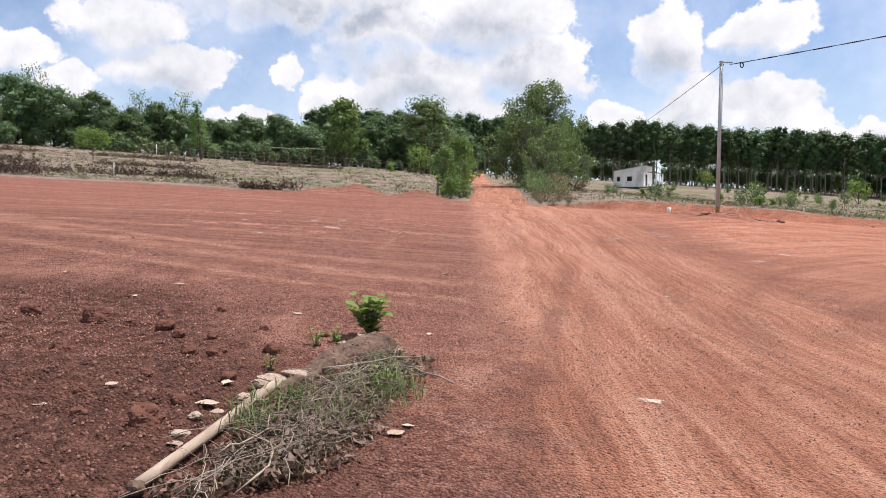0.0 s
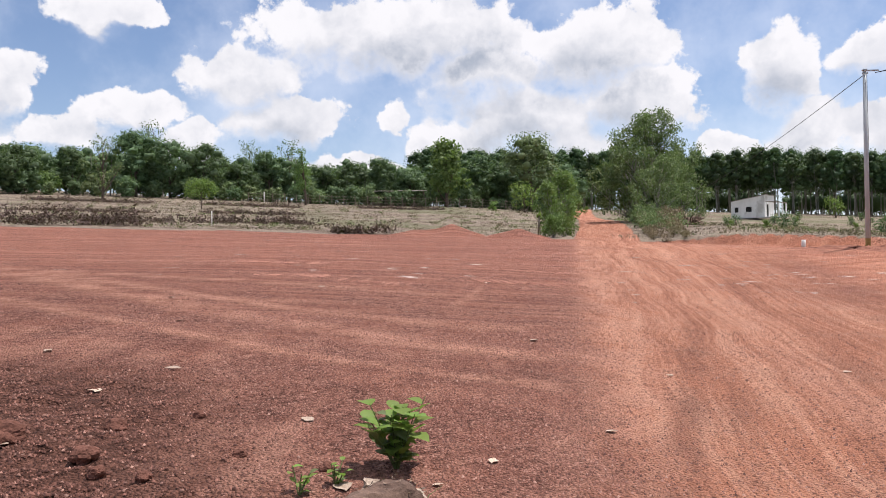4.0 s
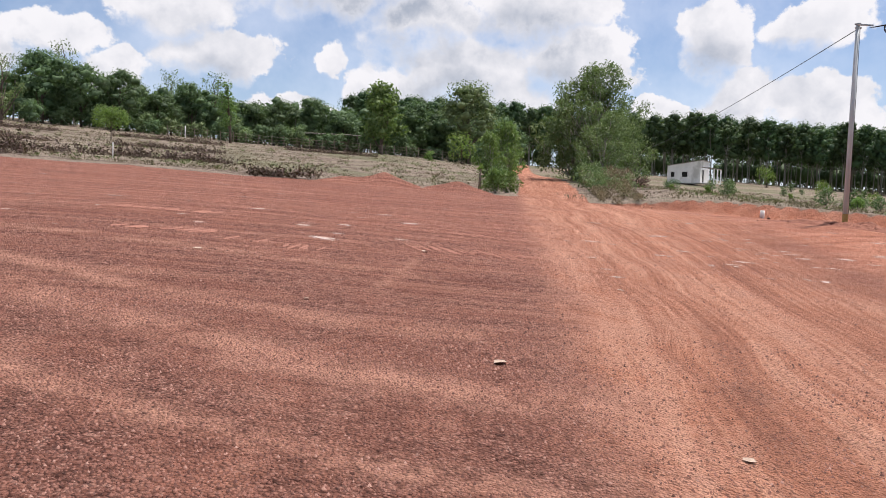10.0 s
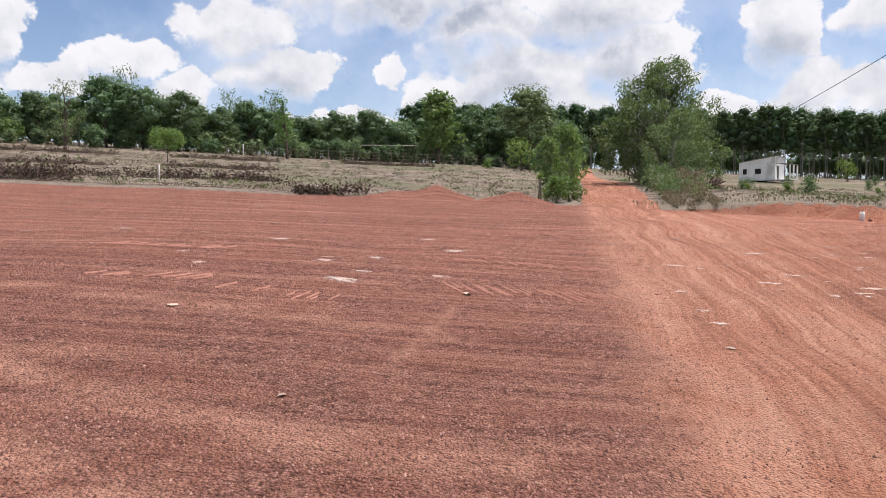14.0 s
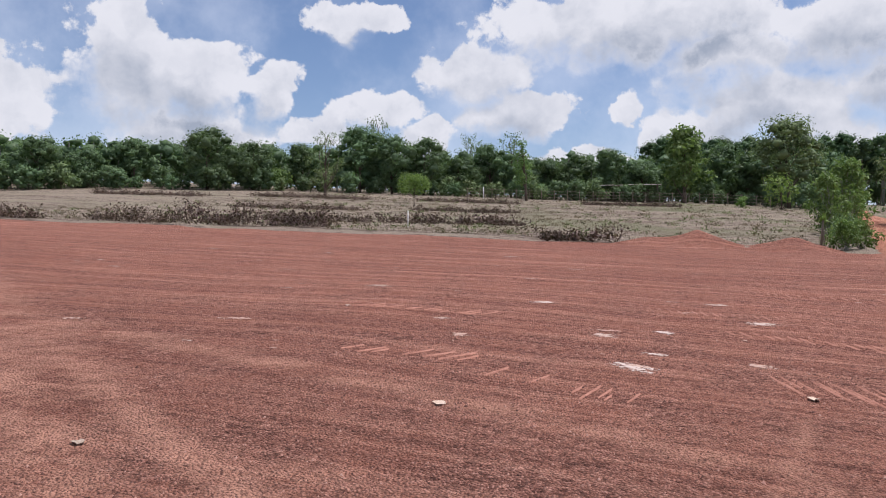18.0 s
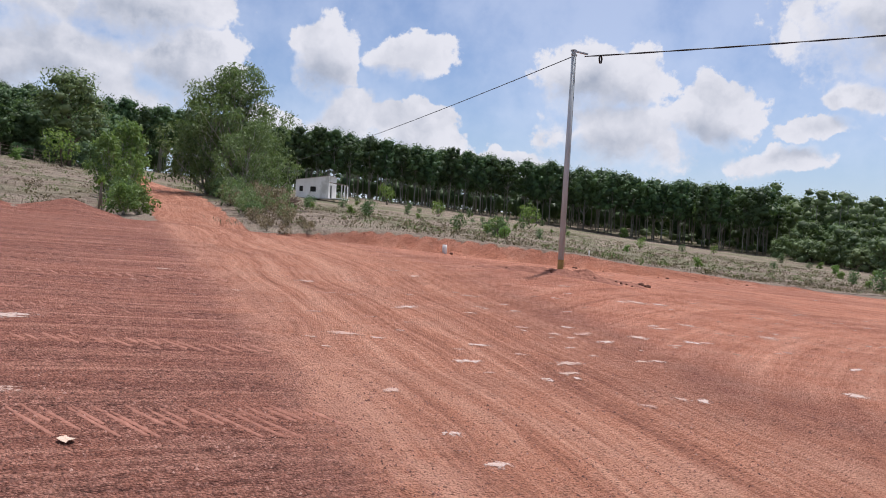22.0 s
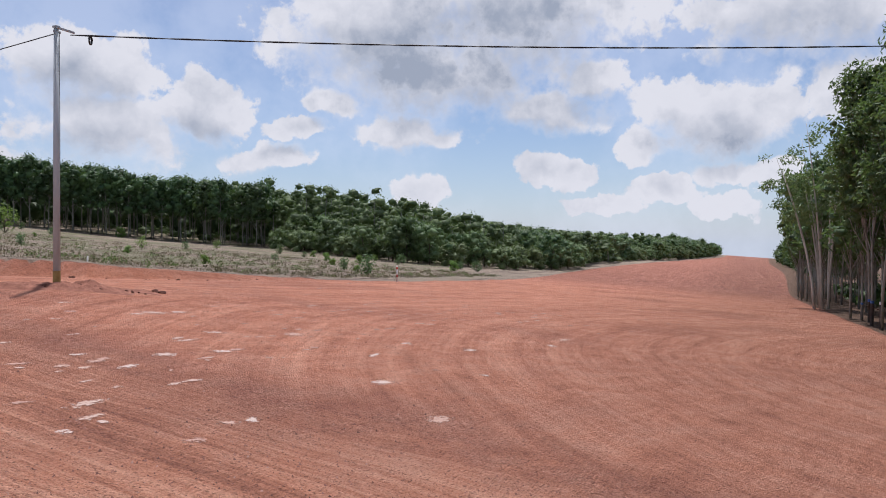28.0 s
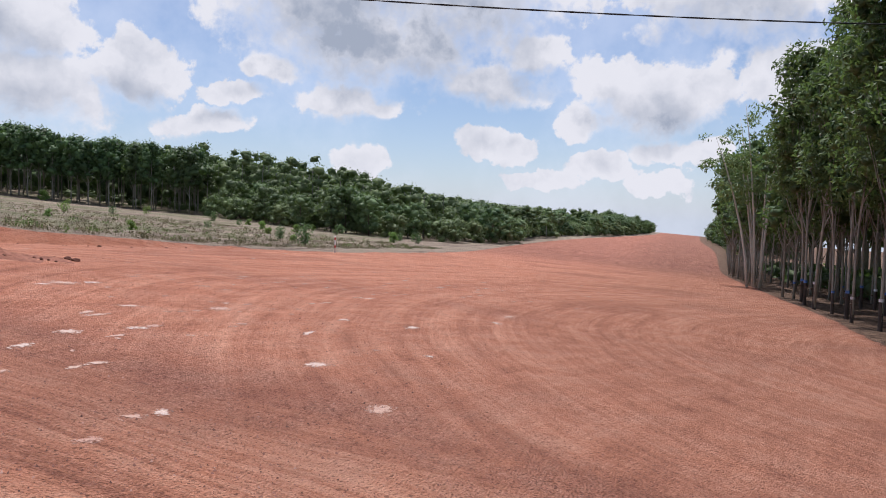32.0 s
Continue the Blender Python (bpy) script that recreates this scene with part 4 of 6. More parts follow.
def build_multistem():
    """Several slim pale stems out of one foot, with thin feathery heads."""
    r = np.random.default_rng(5)
    fx, fy = 65.5, 8.9
    ob = empty("slender_tree", pose(fx, fy, gz(fx, fy) - 0.1))
    cs, rs = [], []
    for k in range(8):
        th = r.uniform(0, 6.28)
        tilt = r.uniform(0.6, 3.6)
        h = r.uniform(10.5, 15.5)
        dx, dy = math.cos(th) * tilt, math.sin(th) * tilt * 0.8 + 1.3
        b = (0.5 * math.cos(th), 0.5 * math.sin(th), 0.0)
        pts = [(b[0] + dx * u ** 1.6 + 0.08 * r.normal(), b[1] + dy * u ** 1.6, h * u) for u in (0, 0.2, 0.4, 0.6, 0.8, 1.0)]
        v, f = tube(pts, [0.11, 0.095, 0.08, 0.06, 0.04, 0.015], 7)
        part("stem", mesh_from("stem", v, f, BARK_PALE, True), None, ob)
        for j in range(7):
            u = r.uniform(0.62, 1.05)
            s = r.uniform(0.5, 1.0)
            cs.append((b[0] + dx * u ** 1.6 + r.normal() * 0.8, b[1] + dy * u ** 1.6 + r.normal() * 0.8, h * u + r.normal() * 0.3))
            rs.append((s, s, s * 0.6))
    lv, lf = leaves(r, np.array(cs), np.array(rs), 4200, 0.28, 0.4, 0.3, 0.4, 0.2)
    part("crown", mesh_from("crown", lv, lf, LEAF_GREY), None, ob)
    tagged(ob, "slender tree with several pale bare stems leaning over the road", "tree")


build_multistem()


def woods(name, places, height, bare, leaf, per_tree, leaf_mat, seed, label, trunk_r=0.14, spread=2.6, low=0, clumps=5, size=1.6):
    """Many far trees as one mesh: thin trunks below, leaves above."""
    r = np.random.default_rng(seed)
    pieces, cs, rs = [], [], []
    for x, y in places:
        z = gz(x, y)
        h = (height(x, y) if callable(height) else height) * r.uniform(0.9, 1.08)
        lx, ly = r.normal() * 0.3, r.normal() * 0.3
        pieces.append(tube([(x, y, z - 0.1), (x + lx, y + ly, z + h * 0.75)], [trunk_r, trunk_r * 0.5], 5, False))
        for k in range(clumps):
            q, th = spread * math.sqrt(r.random()), r.uniform(0, 6.28)
            sz = min(size, h * 0.3) * r.uniform(0.75, 1.2)
            cs.append((x + lx + q * math.cos(th), y + ly + q * math.sin(th), z + bare + (h - bare - sz * 0.6) * (0.2 + 0.8 * (1 - 0.5 * (q / spread) ** 2) * r.random() ** 0.6)))
            rs.append((sz, sz, sz * 0.75))
        for _ in range(2 if low else 0):
            cs.append((x + r.normal(), y + r.normal(), z + low * 0.45))
            rs.append((2.0, 2.0, low * 0.5))
    v, f = join_geo(pieces)
    ob = empty(name)
    part("trunk", mesh_from(name + "_trunks", v, f, BARK_SHADED), None, ob)
    cs, rs = np.array(cs), np.array(rs)
    lv, lf = leaves(r, cs, rs, per_tree * len(places), leaf, 0.62, 0.2, 0.45, 0.90)
    lv, lf = with_cores(r, cs, rs, lv, lf, 0.56)
    part("crown", mesh_from(name + "_crowns", lv, lf, leaf_mat), None, ob)
    return tagged(ob, label, "trees", kind="stuff")


deep = [(x + rng.uniform(-0.6, 0.6), float(near_edge(x)) - 9.8 - row * 3.3 + rng.uniform(-0.6, 0.6)) for row in range(14) for x in np.arange(17.5 if row < 5 else 8.0, 130, 3.4)]
woods("plantation_depth", deep, 14.5, 4.2, 0.9, 80, LEAF_RUBBER, 3, "deep shaded rows of rubber trees", low=2.6)
past_end = [(x + rng.uniform(-2, 2), float(near_edge(x)) - 6.5 - row * 6 + rng.uniform(-1, 1)) for row in range(3) for x in np.arange(212, 440, 6.5)]
woods("far_roadside_trees", past_end, lambda x, y: 12.5 - 7.0 * float(smoothstep(260, 430, x)), 0.3, 0.7, 260, LEAF_MIXED, 4, "green trees lining the far end of the road", low=3.0, spread=3.0, clumps=9, size=2.0)

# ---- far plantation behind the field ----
far_rubber = [tree_meshes("plantation_tree", 50 + i, 13.2, 4.6, 0.115, 2.7, 36, 1.30, 1000, 0.40, LEAF_FAR, BARK_SHADED, lean=0.03, forks=3, aspect=0.5, flat=0.8, sides=5, core=0.52) for i in range(4)]
FRONT = [(-12, 178), (20, 168), (45, 163), (70, 156), (102, 145), (116, 122), (128, 100)]


def along(points, step):
    """Even places along a bent line, with the way to its left."""
    out = []
    for (ax, ay), (bx, by) in zip(points[:-1], points[1:]):
        ln = math.hypot(bx - ax, by - ay)
        k = max(1, int(ln / step))
        for i in range(k):
            u = i / k
            out.append((ax + (bx - ax) * u, ay + (by - ay) * u, -(by - ay) / ln, (bx - ax) / ln))
    return out


for row in range(3):
    for x, y, nx_, ny_ in along(FRONT, 3.3):
        qx, qy = x + nx_ * row * 4.5 + rng.uniform(-0.7, 0.7), y + ny_ * row * 4.5 + rng.uniform(-0.7, 0.7)
        plant_tree("plantation_tree", rng.choice(far_rubber), qx, qy, "rubber tree in the far plantation, pale bare trunk", "tree",
                   "rubber trees of the far plantation", rng.uniform(0, 6.28), rng.uniform(0.92, 1.06))
behind = [(x + nx_ * d + rng.uniform(-1, 1), y + ny_ * d + rng.uniform(-1, 1)) for d in range(28, 76, 5) for x, y, nx_, ny_ in along(FRONT, 4.6)]
shallow = [(x + nx_ * d + rng.uniform(-1, 1), y + ny_ * d + rng.uniform(-1, 1)) for d in range(13, 28, 5) for x, y, nx_, ny_ in along(FRONT, 4.6)]
behind += [(104 + d * math.cos(a) + rng.uniform(-1.5, 1.5), 146 + d * math.sin(a) + rng.uniform(-1.5, 1.5)) for d in range(5, 76, 5) for a in np.arange(0.30, 1.45, 5.0 / max(6, d))]
woods("plantation_behind", behind, 13.0, 2.6, 0.55, 110, LEAF_FAR, 6, "closed canopy of the far rubber plantation", low=6.5)
woods("plantation_inside", shallow, 12.8, 4.8, 0.55, 130, LEAF_FAR, 16, "shaded inner rows of the far rubber plantation")

# ---- low mixed growth between the plantation and the road's far end ----
young = [tree_meshes("young_tree", 60 + i, h, 0.5, 0.10, s, 26, 1.2, 1000, 0.32, mt, BARK_DARK, forks=1, lean=0.05, crown="dome", aspect=0.6, sides=5, cover=0.85, core=0.55)
         for i, (h, s, mt) in enumerate([(6.4, 3.6, LEAF_HILL), (5.4, 3.4, LEAF_HILL), (6.8, 3.4, LEAF_MIXED), (4.2, 3.2, LEAF_GREY)])]
SKIRT = [(128, 98), (114, 77), (109, 60), (121, 51), (137, 46), (175, 49), (212, 48), (245, 41), (278, 35), (330, 30)]
for row in range(2):
    for x, y, nx_, ny_ in along(SKIRT, 4.6 + row):
        qx, qy = x + nx_ * row * 4.5 + rng.uniform(-1.2, 1.2), y + ny_ * row * 4.5 + rng.uniform(-1.2, 1.2)
        k = 3 if row == 0 and rng.random() < 0.5 else rng.choice((0, 1, 2))
        plant_tree("young_tree", young[k], qx, qy, "young bushy green tree below the plantation", "tree", "young trees beside the road",
                   rng.uniform(0, 6.28), rng.uniform(0.8, 1.15))
hill = [(x + nx_ * d + rng.uniform(-2, 2), y + ny_ * d + rng.uniform(-2, 2)) for d in range(9, 110, 7) for x, y, nx_, ny_ in along(SKIRT, 6.5)]


def canopy(x, y):
    """Height of the growth: tall beside the plantation, lower down the slope, tall again near the road's end."""
    b = math.degrees(math.atan2(x - 1.0, y - 15.0))
    return float(np.interp(b, [50, 60, 66, 71, 78, 82, 86, 88, 89.5], [14.6, 14.2, 12.2, 10.4, 8.0, 8.8, 9.8, 7.6, 4.6]))


hill = [p for p in hill if p[1] - float(far_edge(p[0])) > 4.5]
woods("hillside_growth", hill, canopy, 0.6, 0.36, 280, LEAF_HILL, 7, "dense green growth on the far hillside", low=2.0, spread=3.2, clumps=10, size=1.6)
end = [(x + rng.uniform(-2, 2), float(far_edge(x)) + d + rng.uniform(-1, 1)) for x in np.arange(322, 440, 6) for d in (5.5, 10, 16, 24)]
woods("far_end_trees", end, canopy, 0.2, 0.7, 260, LEAF_MIXED, 8, "dark trees at the road's far end", low=2.4, spread=2.8, clumps=8, size=1.9)

# ---- mixed trees on the left ----
def broad(i, h, b, s, c, mt=LEAF_MIXED, nl=4200, leaf=0.32, clumps=38, cr=1.5, core=0.52, **kw):
    return tree_meshes("broad_tree", 70 + i, h, b, 0.20, s, clumps, cr, nl, leaf, mt, BARK_DARK, forks=3, lean=0.04, crown=c, aspect=0.62, flat=0.75, core=core, **kw)


mixed = [broad(0, 9.5, 0.6, 4.4, "dome"), broad(1, 10.0, 0.8, 3.8, "dome"), broad(2, 8.0, 0.5, 4.0, "dome"), broad(3, 8.5, 0.4, 3.2, "column")]
pale = broad(4, 10.0, 1.0, 3.0, "dome", LEAF_PALE, 2200, 0.5, 40, 1.1, shell=0.3, cover=0.4, core=0.3)
round_grey = broad(5, 10.0, 3.0, 3.6, "dome", LEAF_GREY, 3400, 0.28, core=0.4)
thin_lime = broad(6, 10.0, 2.6, 1.1, "column", LEAF_PALE, 1300, 0.30, 24, 0.75, shell=0.3, cover=0.3, core=0.0)
feather = broad(7, 10.0, 1.5, 3.2, "column", LEAF_GREY, 1100, 0.26, 44, 0.8, shell=0.3, cover=0.1, core=0.0)


def polar(bearing, dist):
    """A place by its bearing and distance from the middle of the walk."""
    b = radians(bearing)
    return 0.4 + dist * math.sin(b), 11.0 + dist * math.cos(b)


def left_tree(meshes, bearing, dist, height, label, base=10.0, name="broad_tree", wide=1.0):
    x, y = polar(bearing, dist)
    s = height / base
    ob = empty(name, Matrix.LocRotScale((x, y, gz(x, y) - 0.1), Euler((0, 0, bearing * 7.1)), (s * wide, s * wide, s)))
    part("trunk", meshes[0], None, ob)
    part("crown", meshes[1], None, ob)
    tagged(ob, label, "tree", "trees behind the field")


DENSE = "dense dark-green broad-leaved tree at the field's edge"
for bearing, dist, height, k in ((-51, 112, 7.0, 2), (-47.5, 114, 7.4, 0), (-44.5, 116, 6.8, 2), (-41.5, 117, 7.2, 1), (-36.6, 112, 9.4, 0), (-33.4, 113, 8.8, 2),
                                 (-29.8, 118, 7.4, 1), (-25.6, 116, 10.4, 1), (-23.2, 114, 9.6, 0), (-20.8, 114, 9.2, 0), (-18.2, 117, 7.8, 2), (-15.8, 119, 8.6, 1),
                                 (-11.6, 119, 8.4, 2), (-9.4, 120, 7.8, 0), (-6.8, 118, 8.2, 1), (-4.6, 117, 7.8, 2), (0.6, 117, 9.0, 1), (2.6, 119, 9.2, 3), (7.6, 124, 9.0, 0)):
    left_tree(mixed[k], bearing, dist, height, DENSE)
left_tree(pale, -1.7, 110, 11.0, "tall tree with large pale green leaves")
left_tree(round_grey, 5.2, 112, 12.4, "tall tree with a rounded grey-green crown")
left_tree(thin_lime, -13.1, 100, 8.4, "slim bright yellow-green tree standing in front of the wood", wide=1.1)
left_tree(feather, -28.2, 96, 8.6, "sparse feathery half-bare tree in the field")
left_tree(feather, -24.4, 122, 13.0, "tall feathery treetop above the wood", wide=0.8)
left_tree(feather, -14.2, 126, 11.5, "thin treetop above the wood", wide=0.9)
left_tree(feather, -17.2, 126, 11.0, "thin treetop above the wood", wide=0.9)
wood_back = [polar(b + rng.uniform(-0.8, 0.8), 120 + 7 * row + rng.uniform(-2, 2)) for row in range(5) for b in np.arange(-68, 9, 1.8)]
woods("wood_behind_field", wood_back, 8.2, 0.8, 0.40, 360, LEAF_MIXED, 9, "dense mixed wood behind the field", low=4.4, spread=3.2, clumps=8, size=1.9)
under = [tree_meshes("undergrowth_shrub", 85 + i, 3.4, 0.2, 0.06, 2.0, 16, 0.9, 520, 0.34, mt, BARK_DARK, forks=1, crown="dome", aspect=0.6, sides=5, core=0.5)
         for i, mt in enumerate((LEAF_MIXED, LEAF_GREY, LEAF_PALE))]
for b in np.arange(-64, 9, 1.0):
    x, y = polar(b + rng.uniform(-0.5, 0.5), 111 + rng.uniform(-2, 3))
    k = rng.choices((0, 1, 2), (0.7, 0.22, 0.08))[0]
    plant_tree("undergrowth_shrub", under[k], x, y, "leafy shrub at the foot of the wood", "shrub", "shrubs along the wood", rng.uniform(0, 6.28), rng.uniform(0.5, 1.05))

# ---- trees and bushes by the lane ----
acacia = tree_meshes("acacia", 91, 10.4, 1.4, 0.18, 5.0, 150, 0.75, 11500, 0.31, LEAF_GREY, forks=9, lean=0.03, crown="column", aspect=0.28, shell=0.25, cover=0.1)
acacia2 = tree_meshes("acacia_small", 92, 8.0, 0.6, 0.12, 3.6, 80, 0.7, 5000, 0.31, LEAF_GREY, forks=6, lean=0.04, crown="column", aspect=0.3, shell=0.25, cover=0.1)
ACA = "tall feathery grey-green acacia tree beside the dirt lane"
plant_tree("acacia_tree", acacia, 16.9, 71.0, ACA, "tree", "", 0.4)
plant_tree("acacia_tree", acacia2, 15.4, 73.0, "acacia tree beside the dirt lane", "tree", "", 1.7, 1.15)
plant_tree("acacia_tree", acacia2, 15.6, 64.0, "acacia tree beside the dirt lane", "tree", "", 3.1, 0.72)
plant_tree("acacia_tree", acacia2, 19.6, 71.0, "acacia tree beside the dirt lane", "tree", "", 5.0, 0.8)
bush = tree_meshes("lane_bush", 94, 4.3, 0.3, 0.05, 1.25, 46, 0.42, 1900, 0.26, LEAF_PALE, forks=6, crown="column", aspect=0.34, shell=0.3, cover=0.1)
low_bush = tree_meshes("low_bush", 95, 1.7, 0.1, 0.03, 1.0, 30, 0.34, 1500, 0.19, LEAF_PALE, forks=5, crown="dome", aspect=0.34, shell=0.3, cover=0.1)
plant_tree("lane_bush", low_bush, 5.2, 45.2, "low leafy green bush at the mouth of the lane", "bush", "", 0.3, 0.75)
plant_tree("lane_bush", low_bush, 5.9, 46.2, "low leafy green bush at the mouth of the lane", "bush", "", 4.3, 0.72)
plant_tree("lane_bush", bush, 6.3, 57.0, "tall loose green bush beside the lane", "bush", "", 2.3, 0.85)
plant_tree("lane_bush", bush, 7.6, 60.0, "tall loose green bush beside the lane", "bush", "", 1.0, 1.08)
plant_tree("lane_bush", bush, 8.6, 66.0, "tall loose green bush beside the lane", "bush", "", 5.0, 1.0)
scrub = [tree_meshes("verge_scrub", 96 + i, 1.9, 0.1, 0.03, 1.0, 16, 0.45, 460, 0.30, mt, BARK_DARK, forks=2, crown="dome", aspect=0.22, droop=-0.6, sides=5, cover=0.0)
         for i, mt in enumerate((LEAF_GREY, LEAF_MIXED, LEAF_DRY))]
for k in range(34):
    y = 42.2 + k * 0.95
    for side in (0.0, 1.3):
        x = float(lane_mid(y)) + 2.5 + side + rng.uniform(-0.3, 0.5) + 0.03 * (y - 42)
        plant_tree("verge_scrub", scrub[rng.choices((0, 1, 2), (0.34, 0.12, 0.54))[0]], x, y, "scrubby grass and bush on the lane's verge", "bush",
                   "scrub along the lane", rng.uniform(0, 6.28), rng.uniform(0.45, 0.85) * min(1.0, 0.4 + 0.04 * k))
for k in range(12):
    y = 50 + k * 3.2
    plant_tree("verge_scrub", scrub[rng.choice((0, 1))], float(lane_mid(y)) - 2.9 + rng.uniform(-0.6, 0.2), y, "scrubby bush on the lane's verge", "bush",
               "scrub along the lane", rng.uniform(0, 6.28), rng.uniform(0.35, 0.75))

# ---- field: saplings, shrubs, brush, fence, shed ----
sapling = [tree_meshes("field_sapling", 110 + i, h, 0.1, 0.03, s, 12, 0.32 * h / 1.5, 420, 0.17, mt, BARK_DARK, forks=2, crown="dome", aspect=0.42, sides=5)
           for i, (h, s, mt) in enumerate([(1.4, 0.6, LEAF_MIXED), (1.0, 0.5, LEAF_LIME), (1.8, 0.8, LEAF_LIME)])]
for k in range(70):
    x, y = rng.uniform(20, 112), rng.uniform(48, 150)
    if y < float(far_edge(x)) + 9 or y > 158 - 0.25 * x or math.hypot(x - 44, y - 118) < 9:
        continue
    plant_tree("field_sapling", sapling[rng.choices((0, 1, 2), (0.6, 0.3, 0.1))[0]], x, y, "small green sapling in the stubble field", "sapling",
               "saplings in the field", rng.uniform(0, 6.28), rng.uniform(0.5, 1.15))
for x, y, s, k in ((66.0, 140.0, 2.2, 2), (64.0, 118.0, 1.5, 2), (78.0, 112.0, 2.3, 2), (110.0, 122.0, 2.0, 1), (50.5, 40.2, 1.1, 0), (56.5, 45.5, 0.8, 0), (54.0, 43.0, 0.6, 1),
                   (3.8, 104.0, 1.3, 1), (8.2, 106.0, 2.4, 2), (84.0, 46.0, 1.3, 1), (92.0, 46.0, 1.0, 0)):
    plant_tree("field_shrub", sapling[k], x, y, "fresh green shrub standing alone in the field", "shrub", "shrubs in the field", rng.uniform(0, 6.28), s)
lone = tree_meshes("lone_shrub", 120, 3.4, 1.2, 0.05, 1.7, 24, 0.6, 1500, 0.24, LEAF_LIME, BARK_DARK, forks=4, crown="dome", aspect=0.45, sides=6)
lx, ly = polar(-21.6, 76)
plant_tree("lone_shrub", lone, lx, ly, "small round-crowned green tree in the dry field", "tree")

TWIG = simple("dead_twig", (0.13, 0.10, 0.08), (0.36, 0.30, 0.245), 9.0, 0.9)
TWIG_PALE = simple("bleached_twig", (0.20, 0.155, 0.125), (0.42, 0.34, 0.27), 9.0, 0.9)
ROOT = simple("torn_root_wood", (0.06, 0.04, 0.032), (0.20, 0.14, 0.10), 6.0, 0.9, strength=0.6)


def brush_pile(x, y, length, depth, height, seed, label, turn=0.0, n=150, name="brush_pile"):
    """A heap of cut twigs with dead leaves on them."""
    r = np.random.default_rng(seed)
    ob = empty(name, pose(x, y, gz(x, y), 0, 0, turn))
    pieces, cs = [], []
    for k in range(n):
        cx, cy = r.uniform(-length / 2, length / 2), r.normal() * depth * 0.3
        h = height * (0.25 + 0.75 * r.random()) * max(0.2, 1 - abs(cy) / depth) * (0.45 + 0.85 * abs(math.sin(cx * 0.9 + seed)))
        th = r.uniform(0, 6.28)
        ln = r.uniform(0.3, 0.9)
        dz = float(ground_z(x + cx * math.cos(radians(turn)), y + cx * math.sin(radians(turn)))) - gz(x, y)
        a = (cx, cy, dz + h * 0.15)
        b = (cx + ln * 0.5 * math.cos(th), cy + ln * 0.4 * math.sin(th), dz + h * 0.6)
        c = (cx + ln * math.cos(th + 0.4), cy + ln * 0.7 * math.sin(th + 0.4), dz + h)
        pieces.append(tube([a, b, c], [0.018, 0.012, 0.005], 4, False))
        cs += [b, c]
    v, f = join_geo(pieces)
    tagged(part("brushwood", mesh_from("brushwood", v, f, ROOT), None, ob), kind="stuff")
    cs = np.array(cs)
    rs = np.full((len(cs), 3), 0.22)
    lv, lf = leaves(r, cs, rs, n * 11, 0.15, 0.55, 0.3, 0.2)
    tagged(part("dead_foliage", mesh_from("dead_foliage", lv, lf, LEAF_BRUSH), None, ob), kind="stuff")
    return tagged(ob, label, "brush pile", "brush piles in the field")


BR = "low heap of cut dry branches with brown leaves"
for i, (x, y, ln, dp, h, tn) in enumerate(((-31.0, 46.4, 5.5, 1.3, 0.95, 0), (-25.6, 46.8, 5.0, 1.5, 1.35, 3), (-20.8, 47.4, 3.6, 1.2, 1.0, 4), (-40.0, 46.0, 5.0, 1.2, 0.9, 0),
                                           (-15.0, 56.0, 9.0, 1.4, 0.7, 12), (-23.5, 54.0, 7.0, 1.2, 0.65, 8), (-34.0, 70.0, 12.0, 1.4, 0.5, 6), (-20.0, 74.0, 9.0, 1.2, 0.45, 5),
                                           (-44.0, 90.0, 14.0, 1.6, 0.6, 8), (-26.0, 94.0, 12.0, 1.4, 0.6, 5), (-8.0, 98.0, 10.0, 1.2, 0.5, 2), (-62.0, 84.0, 14.0, 1.5, 0.6, 10))):
    brush_pile(x, y, ln, dp, h, 200 + i, BR, tn, int(40 + 18 * ln))
brush_pile(-4.6, 44.0, 2.2, 0.6, 0.8, 230, "dead weeds with brown leaves on the road's edge", 0, 34)
brush_pile(-6.2, 44.3, 1.6, 0.6, 0.4, 231, "dead weeds with brown leaves on the road's edge", 0, 40)


def root_heap(x, y):
    r = np.random.default_rng(7)
    ob = empty("stump_heap", pose(x, y, gz(x, y)))
    bm = bmesh.new()
    bmesh.ops.create_icosphere(bm, subdivisions=3, radius=1.0)
    for v in bm.verts:
        n3 = noise.noise(v.co * 2.3) * 0.25
        v.co = Vector((v.co.x * (1.0 + n3), v.co.y * (0.7 + n3), max(-0.1, v.co.z * (0.45 + n3))))
    part("stump", bm, ROOT, ob)
    for k in range(60):
        th, el = r.uniform(0, 6.28), r.uniform(0.0, 1.2)
        ln = r.uniform(0.35, 0.95)
        d = Vector((math.cos(th) * math.cos(el), math.sin(th) * math.cos(el), math.sin(el) * 0.8))
        b = Vector((d.x * 0.5, d.y * 0.4, 0.15))
        pts = [b, b + d * ln * 0.5 + Vector((0, 0, 0.05)), b + d * ln + Vector((r.normal() * 0.15, r.normal() * 0.15, r.normal() * 0.1))]
        v, f = tube(pts, [0.075, 0.055, 0.025], 6)
        part("root", mesh_from("root", v, f, ROOT, True), None, ob)
    tagged(ob, "heap of dark torn-out stumps and roots", "stump heap")


root_heap(17.0, 60.0)


def peg(name, x, y, h, r, mat, label, tilt=0.0):
    ob = empty(name, pose(x, y, gz(x, y), tilt, tilt * 0.5, 0))
    v, f = tube([(0, 0, -0.15), (0, 0, h * 0.5), (0, 0, h)], [r, r, r * 0.9], 8)
    part("shaft", mesh_from("shaft", v, f, mat, True), None, ob)
    return tagged(ob, label, "stake")


